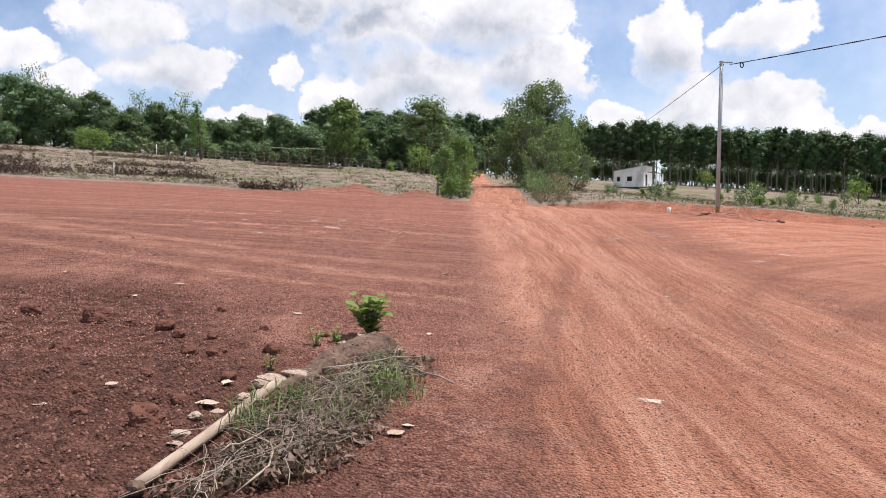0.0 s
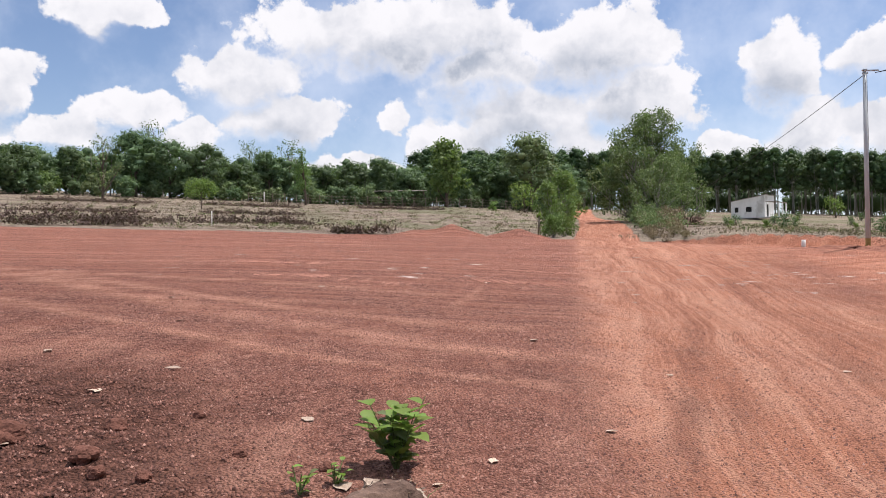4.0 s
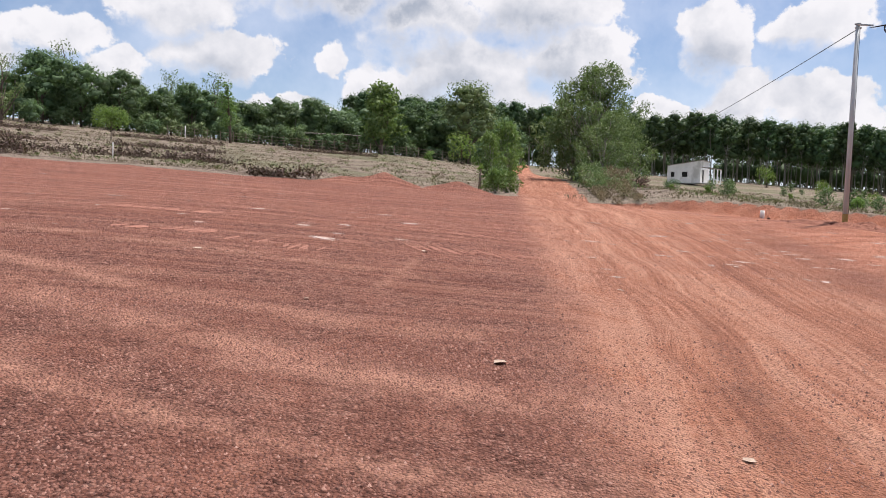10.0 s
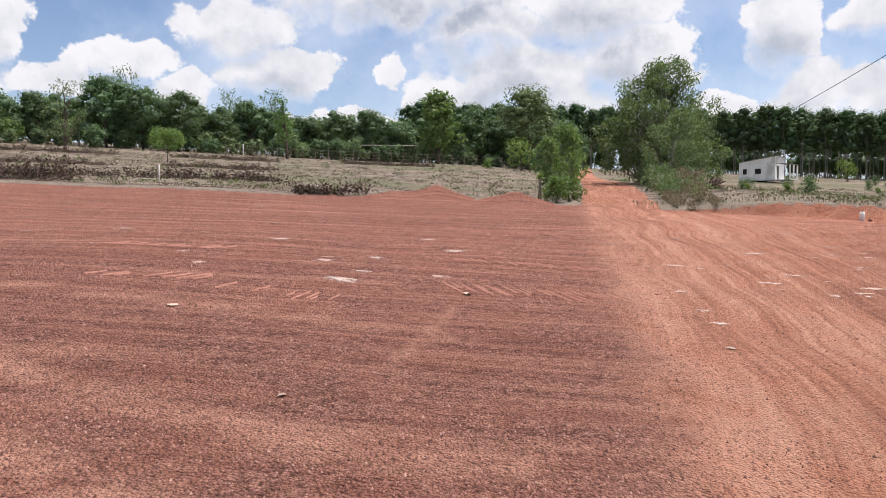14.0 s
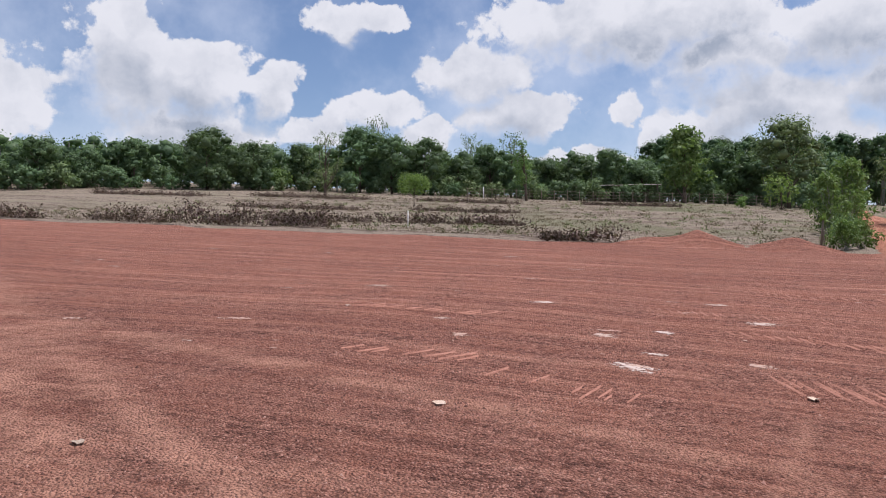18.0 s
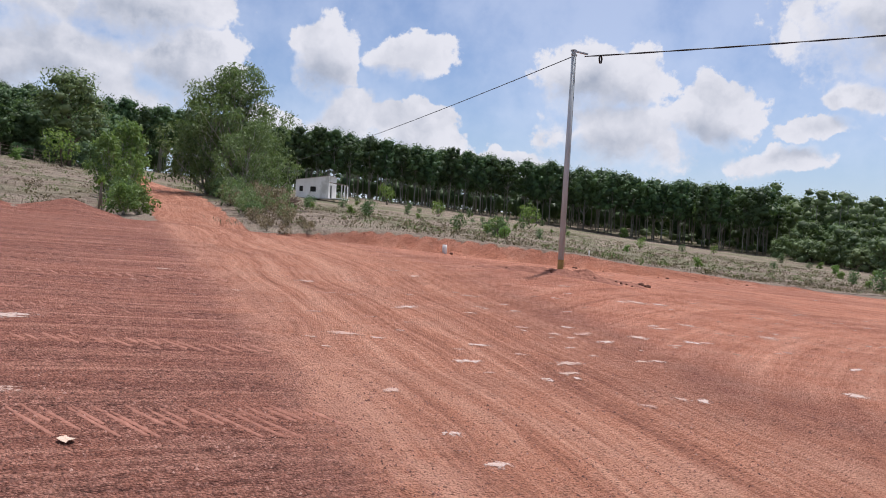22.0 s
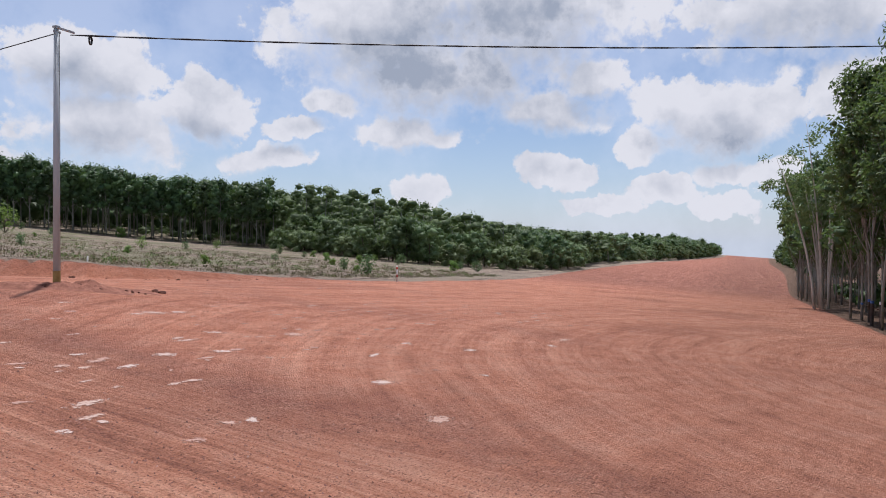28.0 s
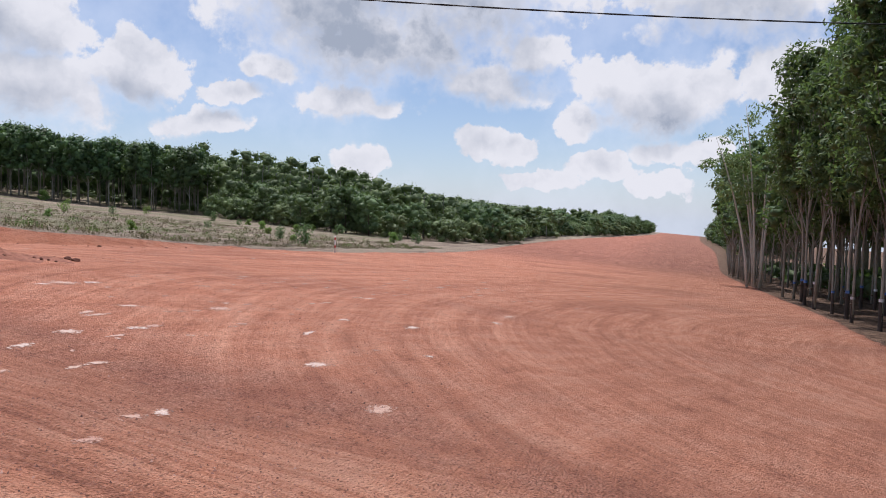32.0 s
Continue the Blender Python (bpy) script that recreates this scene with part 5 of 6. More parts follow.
PAINT_WHITE = simple("white_paint", (0.62, 0.62, 0.60), (0.82, 0.82, 0.80), 6.0, 0.6)
PAINT_RED = simple("red_paint", (0.32, 0.04, 0.03), (0.5, 0.07, 0.05), 6.0, 0.6)
marker = peg("boundary_marker", 44.0, 34.9, 1.0, 0.05, PAINT_WHITE, "white and red boundary marker post at the road's edge")
for z in (0.30, 0.78):
    v, f = tube([(0, 0, z), (0, 0, z + 0.16)], [0.054, 0.053], 8)
    part("red_band", mesh_from("red_band", v, f, PAINT_RED, True), None, marker)
peg("wooden_stake", -15.9, 50.9, 0.95, 0.03, PAINT_WHITE, "thin pale stake standing in the dry field", 3)
peg("white_peg", 24.0, 39.4, 0.30, 0.035, PAINT_WHITE, "short white survey peg on the bank")
peg("white_peg", 16.4, 39.6, 0.35, 0.10, PAINT_WHITE, "pale stone peg in the stubble")
bp = peg("split_post", 4.5, 46.6, 1.15, 0.05, TIMBER, "pale split post with a yellow-green leaf", 6)
v, f = tube([(0.12, 0, 0), (0.05, 0, 0.7)], [0.04, 0.03], 6)
part("brace", mesh_from("brace", v, f, TIMBER), None, bp)
lv, lf = leaves(np.random.default_rng(4), np.array([(0.05, 0, 1.2)]), np.array([(0.15, 0.15, 0.2)]), 14, 0.34, 0.4, -0.5)
part("leaf_tuft", mesh_from("leaf_tuft", lv, lf, LEAF_LIME), None, bp, "yellow-green leaves")


def fence(x0, y0, x1, y1, n):
    ob = empty("fence", pose(x0, y0, gz(x0, y0)))
    pv, pf = tube([(0, 0, -0.2), (0, 0, 1.5)], [0.05, 0.045], 5)
    post = mesh_from("post", pv, pf, TIMBER)
    last = None
    for k in range(n):
        u = k / (n - 1)
        x, y = x0 + (x1 - x0) * u, y0 + (y1 - y0) * u
        at = (x - x0, y - y0, gz(x, y) - gz(x0, y0))
        part("post", post, None, ob, "", pose(*at, rng.uniform(-4, 4), rng.uniform(-4, 4), 0))
        if last:
            for z in (0.5, 0.9, 1.3):
                v, f = tube([(last[0], last[1], last[2] + z), (at[0], at[1], at[2] + z)], [0.012, 0.012], 4, False)
                part("wire", mesh_from("wire", v, f, TWIG), None, ob)
        last = at
    tagged(ob, "old post and wire fence in front of the wood", "fence")


fa, fb = polar(-17.5, 106), polar(4.0, 106)
fence(*fa, *fb, 24)


def shed():
    x, y = polar(-5.6, 112)
    ob = empty("shed", pose(x, y, gz(x, y), 0, 0, 6))
    for sx in (-4.0, -1.4, 1.4, 4.0):
        for sy in (-1.2, 1.2):
            part("post", bm_box(0.14, 0.14, 2.4, (sx, sy, 1.2)), TIMBER, ob)
    for k in range(7):
        part("roof_sheet", bm_box(1.26, 3.4, 0.04, (-3.9 + k * 1.3, 0, 2.45 + 0.03 * (k % 2)), 0, (6, 0, 0)), TIN, ob)
    part("back_wall", bm_box(8.2, 0.08, 1.9, (0, 1.3, 0.95)), TIMBER, ob)
    for k in range(9):
        part("slat", bm_box(0.12, 0.05, 1.5, (-4.6 + k * 0.5, -1.5, 0.75)), TIMBER, ob)
    tagged(ob, "low open shed with weathered sheet roof under the trees", "shed")


shed()
for b, d in ((-16.3, 107),):
    x, y = polar(b, d)
    peg("pale_post", x, y, 1.6, 0.07, PAINT_WHITE, "pale concrete post at the wood's edge")

# ---- sale sign beside the trees ----
SIGN_RED = simple("red_sign_print", (0.46, 0.02, 0.05), (0.58, 0.035, 0.07), 1.5, 0.45, strength=0.05, vary=0.0)
SIGN_WHITE = simple("white_sign_print", (0.78, 0.78, 0.78), (0.88, 0.88, 0.88), 3.0, 0.5, strength=0.0, vary=0.0)
SIGN_YELLOW = simple("yellow_sign_print", (0.72, 0.48, 0.03), (0.82, 0.58, 0.05), 3.0, 0.5, strength=0.0, vary=0.0)


def build_sign():
    sx, sy = 21.1, 9.9
    ob = empty("sale_sign", pose(sx, sy, gz(sx, sy) - 0.02, 0, 0, -78) @ Matrix.Scale(0.87, 4))
    W, Z0, Z1 = 1.06, 0.26, 1.76
    lean = 9.0
    front = part("front_board", bm_box(W, 0.025, Z1 - Z0, (0, 0, (Z1 - Z0) / 2), 0.004), SIGN_RED, ob, "red printed board with white lettering", pose(0, -0.28, Z0, -lean, 0, 0))
    part("back_board", bm_box(W, 0.025, Z1 - Z0, (0, 0, (Z1 - Z0) / 2), 0.004), SIGN_WHITE, ob, "pale back board", pose(0, 0.28, Z0, lean, 0, 0))
    for x in (-W / 2 + 0.03, W / 2 - 0.03):
        part("leg", bm_box(0.04, 0.03, 0.34, (x, -0.30, 0.13), 0.004, None), SIGN_WHITE, ob)
        part("leg", bm_box(0.04, 0.03, 0.34, (x, 0.30, 0.13), 0.004, None), TIMBER, ob)

    def words(text, size, z, mat, label, x=0.0, wide=1.0):
        cu = bpy.data.curves.new("lettering", "FONT")
        cu.body, cu.size, cu.align_x, cu.align_y, cu.extrude, cu.offset = text, size, "CENTER", "CENTER", 0.002, 0.006
        tmp = bpy.data.objects.new("lettering", cu)
        scene.collection.objects.link(tmp)
        me = bpy.data.meshes.new_from_object(tmp.evaluated_get(bpy.context.evaluated_depsgraph_get()))
        bpy.data.objects.remove(tmp)
        me.materials.clear()
        me.materials.append(mat)
        part("lettering", me, None, front, label, pose(x, -0.017, z, 90, 0, 0) @ Matrix.Diagonal((wide, 1, 1, 1)))

    words("B\u00c1N \u0110\u1ea4T N\u1ec0N", 0.22, 1.22, SIGN_WHITE, "white capital lettering", wide=0.62)
    words("T\u1ea0I \u0110\u00c2Y", 0.24, 0.88, SIGN_WHITE, "white capital lettering", wide=0.72)
    words("Ngang 5.10...50m", 0.15, 0.64, SIGN_YELLOW, "yellow lettering", wide=0.72)
    part("rule", bm_box(W - 0.02, 0.004, 0.012, (0, -0.015, 0.54)), SIGN_WHITE, front)
    for z in (0.40, 0.16):
        for k in range(10):
            if k not in (3, 7):
                part("bar", bm_box(0.062, 0.004, 0.13, (-0.40 + 0.089 * k, -0.015, z)), SIGN_WHITE, front)
    tagged(ob, "red folding land-sale sign with white lettering beside the trees", "sign")


build_sign()

# ---- foreground: clods, log, beam, twigs, plants, fallen leaves ----
CLOD = simple("red_brown_clod", (0.085, 0.039, 0.029), (0.195, 0.090, 0.067), 45.0, 0.97, strength=0.6, dist=0.008, spec=0.1)


def pebble_material(name, k):
    m, w = material(name)
    rnd = w.n("ShaderNodeNewGeometry").outputs["Random Per Island"]
    col = w.ramp(rnd, [(0.0, (0.10 * k, 0.042 * k, 0.032 * k)), (0.45, (0.23 * k, 0.102 * k, 0.076 * k)), (0.85, (0.34 * k, 0.16 * k, 0.12 * k)), (1.0, (0.48 * k, 0.28 * k, 0.22 * k))])
    finish(w, col, 0.9)
    return m


PEBBLE = pebble_material("laterite_pebble", 0.85)
PEBBLE_DARK = pebble_material("dark_laterite_crumb", 0.60)


def lump(seed, r, squash=0.7, sub=3):
    bm = bmesh.new()
    bmesh.ops.create_icosphere(bm, subdivisions=sub, radius=r)
    off = Vector((seed * 3.1, seed * 1.7, 0))
    for v in bm.verts:
        k = 1 + 0.42 * noise.noise(v.co / r * 1.2 + off) + 0.10 * noise.noise(v.co / r * 3.2 + off) + 0.10 * noise.noise(v.co / r * 7.0 + off) + 0.06 * noise.noise(v.co / r * 14.0 + off)
        v.co = Vector((v.co.x * k, v.co.y * k, v.co.z * k * squash))
    return bm


for i, (x, y, r) in enumerate(((-2.55, 7.45, 0.13), (-2.0, 7.9, 0.09), (-1.82, 7.1, 0.085), (-2.45, 6.3, 0.10), (-1.3, 4.55, 0.115), (-1.45, 6.35, 0.09), (-1.2, 6.3, 0.08),
                               (-0.75, 6.45, 0.09), (-1.55, 5.5, 0.05), (-1.0, 5.6, 0.07), (-0.35, 7.2, 0.05), (-3.2, 7.6, 0.10), (-2.9, 5.2, 0.08), (-1.9, 5.2, 0.05), (-1.65, 6.9, 0.06), (-1.35, 6.85, 0.05), (-1.2, 4.95, 0.06), (-1.75, 4.7, 0.05), (-2.2, 4.35, 0.06), (-1.5, 8.2, 0.05), (-0.95, 7.4, 0.05))):
    x, y = fore(x, y)
    thing("soil_clod", lump(i + 2, r, 0.8, 4), CLOD, "rough lump of dark red-brown laterite soil", "clod", "clods in the loose soil", m=pose(x, y, surf(x, y) + r * 0.12, 0, 0, i * 50))


DUG = simple("dug_red_soil", (0.15, 0.066, 0.047), (0.33, 0.150, 0.105), 30.0, 0.97, strength=0.6, dist=0.01, spec=0.1)


def soil_heap(cx, cy, half, depth, height, turn, seed, label):
    """Dug soil thrown up in a low lumpy ridge."""
    vs, fs, nu, nv = [], [], 84, 30
    ca, sa = math.cos(radians(turn)), math.sin(radians(turn))
    for i in range(nu + 1):
        for j in range(nv + 1):
            u, v = 2 * i / nu - 1, 2 * j / nv - 1
            x, y = cx + u * half * ca - v * depth * sa, cy + u * half * sa + v * depth * ca
            p = Vector((x, y, seed))
            k = max(0.0, 1 - math.hypot(u, v) + 0.35 * noise.noise(p * 1.1)) ** 0.7
            h = height * k * (0.55 + 0.7 * noise.noise(p * 1.6) + 0.5 * abs(noise.noise(p * 4.2)) + 0.25 * noise.noise(p * 11.0))
            vs.append((x - cx, y - cy, surf(x, y) - surf(cx, cy) + max(-0.03, h) - 0.02))
    for i in range(nu):
        for j in range(nv):
            a = i * (nv + 1) + j
            fs.append((a, a + nv + 1, a + nv + 2, a + 1))
    thing("soil_mound", mesh_from("soil_mound", vs, fs, DUG, False), None, label, "soil mound", m=pose(cx, cy, surf(cx, cy)))


soil_heap(14.5, 30.35, 2.4, 0.8, 0.22, -32, 2.0, "low lumpy ridge of dark dug soil round the pole's foot")
for i in range(36):
    a = i * 2.4
    d = 0.3 + 2.3 * ((i * 0.618) % 1.0)
    q = 0.8 * ((i * 0.271) % 1.0 - 0.5)
    x, y = 14.5 + (d if i % 2 else -d) * 0.85 + q * 0.53, 30.35 - (d if i % 2 else -d) * 0.53 + q * 0.85
    r = 0.03 + 0.075 * ((i * 0.377) % 1.0) ** 2
    thing("soil_clod", lump(i + 40, r, 0.7, 2), CLOD, "dark clod of dug soil heaped round the pole", "clod", "clods round the pole", m=pose(x, y, surf(x, y) + r * 0.1 + 0.04 * (1 - d / 2.6), 0, 0, i * 40))
for i in range(26):
    x = 10.5 + 22 * ((i * 0.618 + 0.13 * math.sin(i * 2.3)) % 1.0)
    y = float(far_edge(x)) - 0.5 + 0.55 * ((i * 0.377) % 1.0)
    r = 0.025 + 0.05 * ((i * 0.731) % 1.0) ** 2
    thing("soil_clod", lump(i + 80, r, 0.75, 2), CLOD, "clod fallen from the cut bank", "clod", "clods along the bank", m=pose(x, y, gz(x, y) + r * 0.25, 0, 0, i * 40))


def pebbles(name, n, area, lo, hi, seed, label, mask=None, mat=None, rounded=False):
    r = np.random.default_rng(seed)
    x = r.uniform(area[0], area[2], n * 3)
    y = r.uniform(area[1], area[3], n * 3)
    if mask is not None:
        keep = r.random(len(x)) < mask(x, y)
        x, y = x[keep], y[keep]
    x, y = x[:n], y[:n]
    n = len(x)
    z = ground_z(x, y) + np.array([relief(a, b, c, 0.0) for a, b, c in zip(x.tolist(), y.tolist(), clod_zone(x, y).tolist())])
    s = lo + (hi - lo) * r.random(n) ** 3
    if rounded:
        ring = [(math.cos(k * 1.2566), math.sin(k * 1.2566)) for k in range(5)]
        unit = np.array([(a, b, -0.3) for a, b in ring] + [(a * 0.72, b * 0.72, 0.55) for a, b in ring] + [(0, 0, 0.8)], float)
        fc = np.array([(k, (k + 1) % 5, 5 + (k + 1) % 5) for k in range(5)] + [(k, 5 + (k + 1) % 5, 5 + k) for k in range(5)] + [(5 + k, 5 + (k + 1) % 5, 10) for k in range(5)])
    else:
        unit = np.array([(1, 0, -0.35), (0, 1, -0.35), (-1, 0, -0.35), (0, -1, -0.35), (0, 0, 0.95)], float)
        fc = np.array([(0, 1, 4), (1, 2, 4), (2, 3, 4), (3, 0, 4)])
    m = len(unit)
    v = unit[None] * s[:, None, None] * (0.7 + 0.6 * r.random((n, m, 1))) * np.array([1.0, 0.8, 0.85])
    th = r.uniform(0, 6.28, n)
    c, q = np.cos(th)[:, None], np.sin(th)[:, None]
    vx, vy = v[..., 0] * c - v[..., 1] * q, v[..., 0] * q + v[..., 1] * c
    out = np.stack([vx + x[:, None], vy + y[:, None], v[..., 2] + z[:, None] + 0.002], -1).reshape(-1, 3)
    faces = (fc[None] + (np.arange(n) * m)[:, None, None]).reshape(-1, 3)
    thing(name, mesh_from(name, out, faces, mat or PEBBLE, True), None, label, "gravel", kind="stuff")


def beside_lane(x, y):
    """Gravel lies thick beside the driven lane, thin on it."""
    patchy = np.array([0.5 + 0.9 * noise.noise(Vector((a * 0.5, b * 0.8, 3.0))) for a, b in zip(x.tolist(), y.tolist())])
    return np.clip(patchy, 0.12, 1.0) * (1 - 0.72 * smoothstep(-0.4, 0.6, x - (0.33 + 0.134 * y)))


pebbles("loose_gravel", 32000, (-4.4, 3.6, 0.8, 11.6), 0.005, 0.017, 1, "loose dark red laterite gravel", clod_zone, PEBBLE_DARK, True)
pebbles("coarse_gravel", 36000, (-4.2, 7.0, 4.6, 15.0), 0.006, 0.016, 2, "coarse red laterite gravel covering the road", beside_lane)
pebbles("scattered_gravel", 16000, (-5.5, 13.0, 8.0, 21.5), 0.007, 0.02, 4, "laterite gravel scattered over the road", beside_lane)
pebbles("lane_gravel", 9000, (0.6, 3.4, 8.5, 15.0), 0.006, 0.017, 5, "dark laterite pebbles strewn over the dusty lane", None, PEBBLE_DARK)
pebbles("road_gravel", 5000, (-8.0, 18.0, 22.0, 31.0), 0.008, 0.024, 3, "small stones scattered over the road")

CONCRETE = simple("stained_pale_concrete", (0.26, 0.20, 0.15), (0.50, 0.40, 0.31), 5.0, 0.9, strength=0.5, stain=(0.22, 0.13, 0.09))
LOG = simple("mud_caked_log", (0.070, 0.043, 0.033), (0.215, 0.138, 0.104), 26.0, 0.95, strength=0.9, dist=0.02)


LEAF_LITTER = leaf_material("brown_leaf_litter", (0.075, 0.046, 0.036), (0.30, 0.205, 0.155), thin=0.1)
PALEWOOD = simple("bleached_timber", (0.20, 0.145, 0.11), (0.47, 0.375, 0.295), 14.0, 0.9, (1, 0.12, 1), 0.7, 0.01, stain=(0.20, 0.12, 0.085))


def build_debris():
    # bleached timber half sunk in the soil, its lower end broken off
    a, b = Vector((*fore(-1.06, 3.5), 0)), Vector((*fore(-0.60, 5.5), 0))
    pts, rad = [], []
    for k in range(15):
        u = k / 14
        q = a.lerp(b, u)
        q.x += 0.006 * math.sin(u * 5.0)
        pts.append((q.x, q.y, surf(a.x, a.y) * (1 - u) + surf(b.x, b.y) * u + 0.030 - 0.006 * u))
        rad.append(0.032 + 0.006 * noise.noise(Vector((u * 6, 4, 0))) + 0.010 * u)
    v, f = tube(pts, rad, 12)
    v = [(p[0] + 0.005 * noise.noise(Vector(p) * 11), p[1] + 0.01 * noise.noise(Vector(p) * 17), p[2] + 0.006 * noise.noise(Vector(p) * 16)) for p in v]
    ob = empty("broken_timber")
    part("shaft", mesh_from("shaft", v, f, PALEWOOD, True), None, ob)
    part("rotten_end", lump(9, 0.045, 0.8, 3), LOG, ob, "dark rotten end", pose(a.x, a.y - 0.02, surf(a.x, a.y) + 0.025))
    for i, (x, y, sx, sy, tn) in enumerate(((-0.62, 5.52, 0.16, 0.10, 40), (-0.46, 5.62, 0.14, 0.08, 10), (-0.72, 5.36, 0.10, 0.07, 70))):
        x, y = fore(x, y)
        bm = lump(i + 60, 1.0, 0.45, 3)
        part("splinter", bm, PALEWOOD, ob, "pale broken splinter", pose(x, y, surf(x, y) + 0.04, 8, 12, tn) @ Matrix.Diagonal((sx, sy, 0.075, 1)))
    tagged(ob, "bleached broken timber half sunk in dark soil", "timber")
    # rotten log under soil, with a pale broken end
    p0, p1 = Vector((*fore(-0.62, 5.35), 0)), Vector((*fore(0.16, 6.55), 0))
    z = surf(*fore(-0.1, 6.0))
    pts, rad = [], []
    for k in range(25):
        u = k / 24
        q = p0.lerp(p1, u)
        pts.append((q.x, q.y, z - 0.03 + 0.07 * u))
        rad.append(0.05 + 0.16 * float(smoothstep(0, 0.75, u)) * (1 - 0.10 * u))
    v, f = tube(pts, rad, 40)
    v = [tuple(Vector(p) + Vector((0.3, 0.1, 1)) * (0.05 * noise.noise(Vector(p) * 6) + 0.03 * abs(noise.noise(Vector(p) * 14)) + 0.014 * noise.noise(Vector(p) * 38))) for p in v]
    ob = empty("fallen_log")
    part("bark", mesh_from("bark", v, f, LOG, False), None, ob)
    lr = np.random.default_rng(61)
    lv, lf = leaves(lr, np.array(pts), np.array([(q * 1.06, q * 1.06, q * 1.12) for q in rad]), 2600, 0.030, 0.4, 0.0, 0.8, 0.9)
    tagged(part("bark_litter", mesh_from("bark_litter", lv, lf, LEAF_LITTER), None, ob, "fine brown litter on the log"), kind="stuff")
    for i, (x, y, h, sx, sy, sz, tn) in enumerate(((0.20, 6.52, 0.10, 0.15, 0.10, 0.085, 25), (0.08, 6.62, 0.14, 0.17, 0.07, 0.06, 10), (0.30, 6.44, 0.05, 0.10, 0.07, 0.07, 60))):
        x, y = fore(x, y)
        bm = bmesh.new()
        bmesh.ops.create_cube(bm, size=2.0)
        bmesh.ops.subdivide_edges(bm, edges=bm.edges[:], cuts=5, use_grid_fill=True)
        for w_ in bm.verts:
            w_.co *= 1 + 0.22 * noise.noise(w_.co * 1.4 + Vector((i * 5, 0, 0))) + 0.10 * noise.noise(w_.co * 4.0)
        part("broken_end", bm, PALEWOOD, ob, "pale splintered broken end", pose(x, y, z + h, 6, 10, tn) @ Matrix.Diagonal((sx * 0.7, sy * 0.7, sz * 0.7, 1)))
    tagged(ob, "rotten soil-covered log with a pale broken end", "log")
    for i, (x, y, s) in enumerate(((-0.55, 5.75, 0.07), (-0.40, 5.9, 0.06), (-0.72, 5.2, 0.055), (-0.80, 5.05, 0.06), (0.34, 6.3, 0.04), (-1.05, 4.35, 0.055), (-1.02, 4.6, 0.045), (-0.92, 4.8, 0.05))):
        x, y = fore(x, y)
        thing("stone_chip", lump(i + 20, s, 0.5, 3), CONCRETE, "pale chip of broken stone in red soil", "stone", "pale stone chips", m=pose(x, y, surf(x, y) + 0.01, 0, 0, i * 70))


build_debris()
STRAW = leaf_material("dry_straw", (0.10, 0.075, 0.055), (0.29, 0.225, 0.165), thin=0.15)
GRASS = leaf_material("green_grass", (0.070, 0.095, 0.036), (0.20, 0.235, 0.095), thin=0.28)


def blades(name, n, spot, hgt, mat, seed, label, lean=0.5, wide=0.006):
    """Bent grass blades: two quads each."""
    r = np.random.default_rng(seed)
    pts = np.array([spot(r) for _ in range(n)])
    z = ground_z(pts[:, 0], pts[:, 1]) + pts[:, 2]
    th = r.uniform(0, 6.28, n)
    h = hgt * (0.4 + 0.9 * r.random(n))
    dx, dy = np.cos(th) * h * lean * r.random(n), np.sin(th) * h * lean * r.random(n)
    sx, sy = -np.sin(th) * wide, np.cos(th) * wide
    v = np.empty((n, 6, 3))
    for k, (u, wd) in enumerate(((0, 1.0), (0.55, 0.9), (1.0, 0.15))):
        bx, by, bz = pts[:, 0] + dx * u * u * 2, pts[:, 1] + dy * u * u * 2, z + h * (u - 0.35 * u * u)
        v[:, 2 * k] = np.stack([bx - sx * wd, by - sy * wd, bz], -1)
        v[:, 2 * k + 1] = np.stack([bx + sx * wd, by + sy * wd, bz], -1)
    fc = np.array([(0, 1, 3, 2), (2, 3, 5, 4)])
    faces = (fc[None] + (np.arange(n) * 6)[:, None, None]).reshape(-1, 4)
    thing(name, mesh_from(name, v.reshape(-1, 3), faces, mat), None, label, "grass", kind="stuff")


def heap_spot(r):
    u, q = r.random(), r.normal() * 0.28
    return (*fore(-0.55 + 0.75 * u + q * 0.8, 3.6 + 2.5 * u + q * 0.6), max(0.0, 0.10 * (1 - abs(q) / 0.4)) * r.random())


def tuft_spot(r):
    c = ((0.14, 5.9), (0.22, 5.5), (-0.45, 5.0), (-0.68, 4.6), (0.12, 6.2), (-0.1, 5.3), (0.24, 5.2), (-0.15, 4.7))[int(r.integers(8))]
    return (*fore(c[0] + r.normal() * 0.10, c[1] + r.normal() * 0.15), 0.04)


blades("dry_grass_heap", 1300, heap_spot, 0.11, STRAW, 11, "heap of dry grass and straw over the log", 1.1, 0.003)
_r = np.random.default_rng(15)
_p = np.array([heap_spot(_r) for _ in range(420)])
_c = np.stack([_p[:, 0] - 0.05, _p[:, 1], ground_z(_p[:, 0], _p[:, 1]) + 0.03 + _p[:, 2] * 0.6], 1)
_lv, _lf = leaves(_r, _c, np.tile((0.13, 0.13, 0.035), (len(_c), 1)), 6000, 0.062, 0.42, 0.0, 0.2, 0.8)
thing("leaf_litter", mesh_from("leaf_litter", _lv, _lf, LEAF_LITTER), None, "brown dead leaves and plant litter under the twigs", "litter", kind="stuff")
blades("green_grass_tuft", 850, tuft_spot, 0.16, GRASS, 12, "fresh green grass growing through the dry heap", 0.7, 0.005)


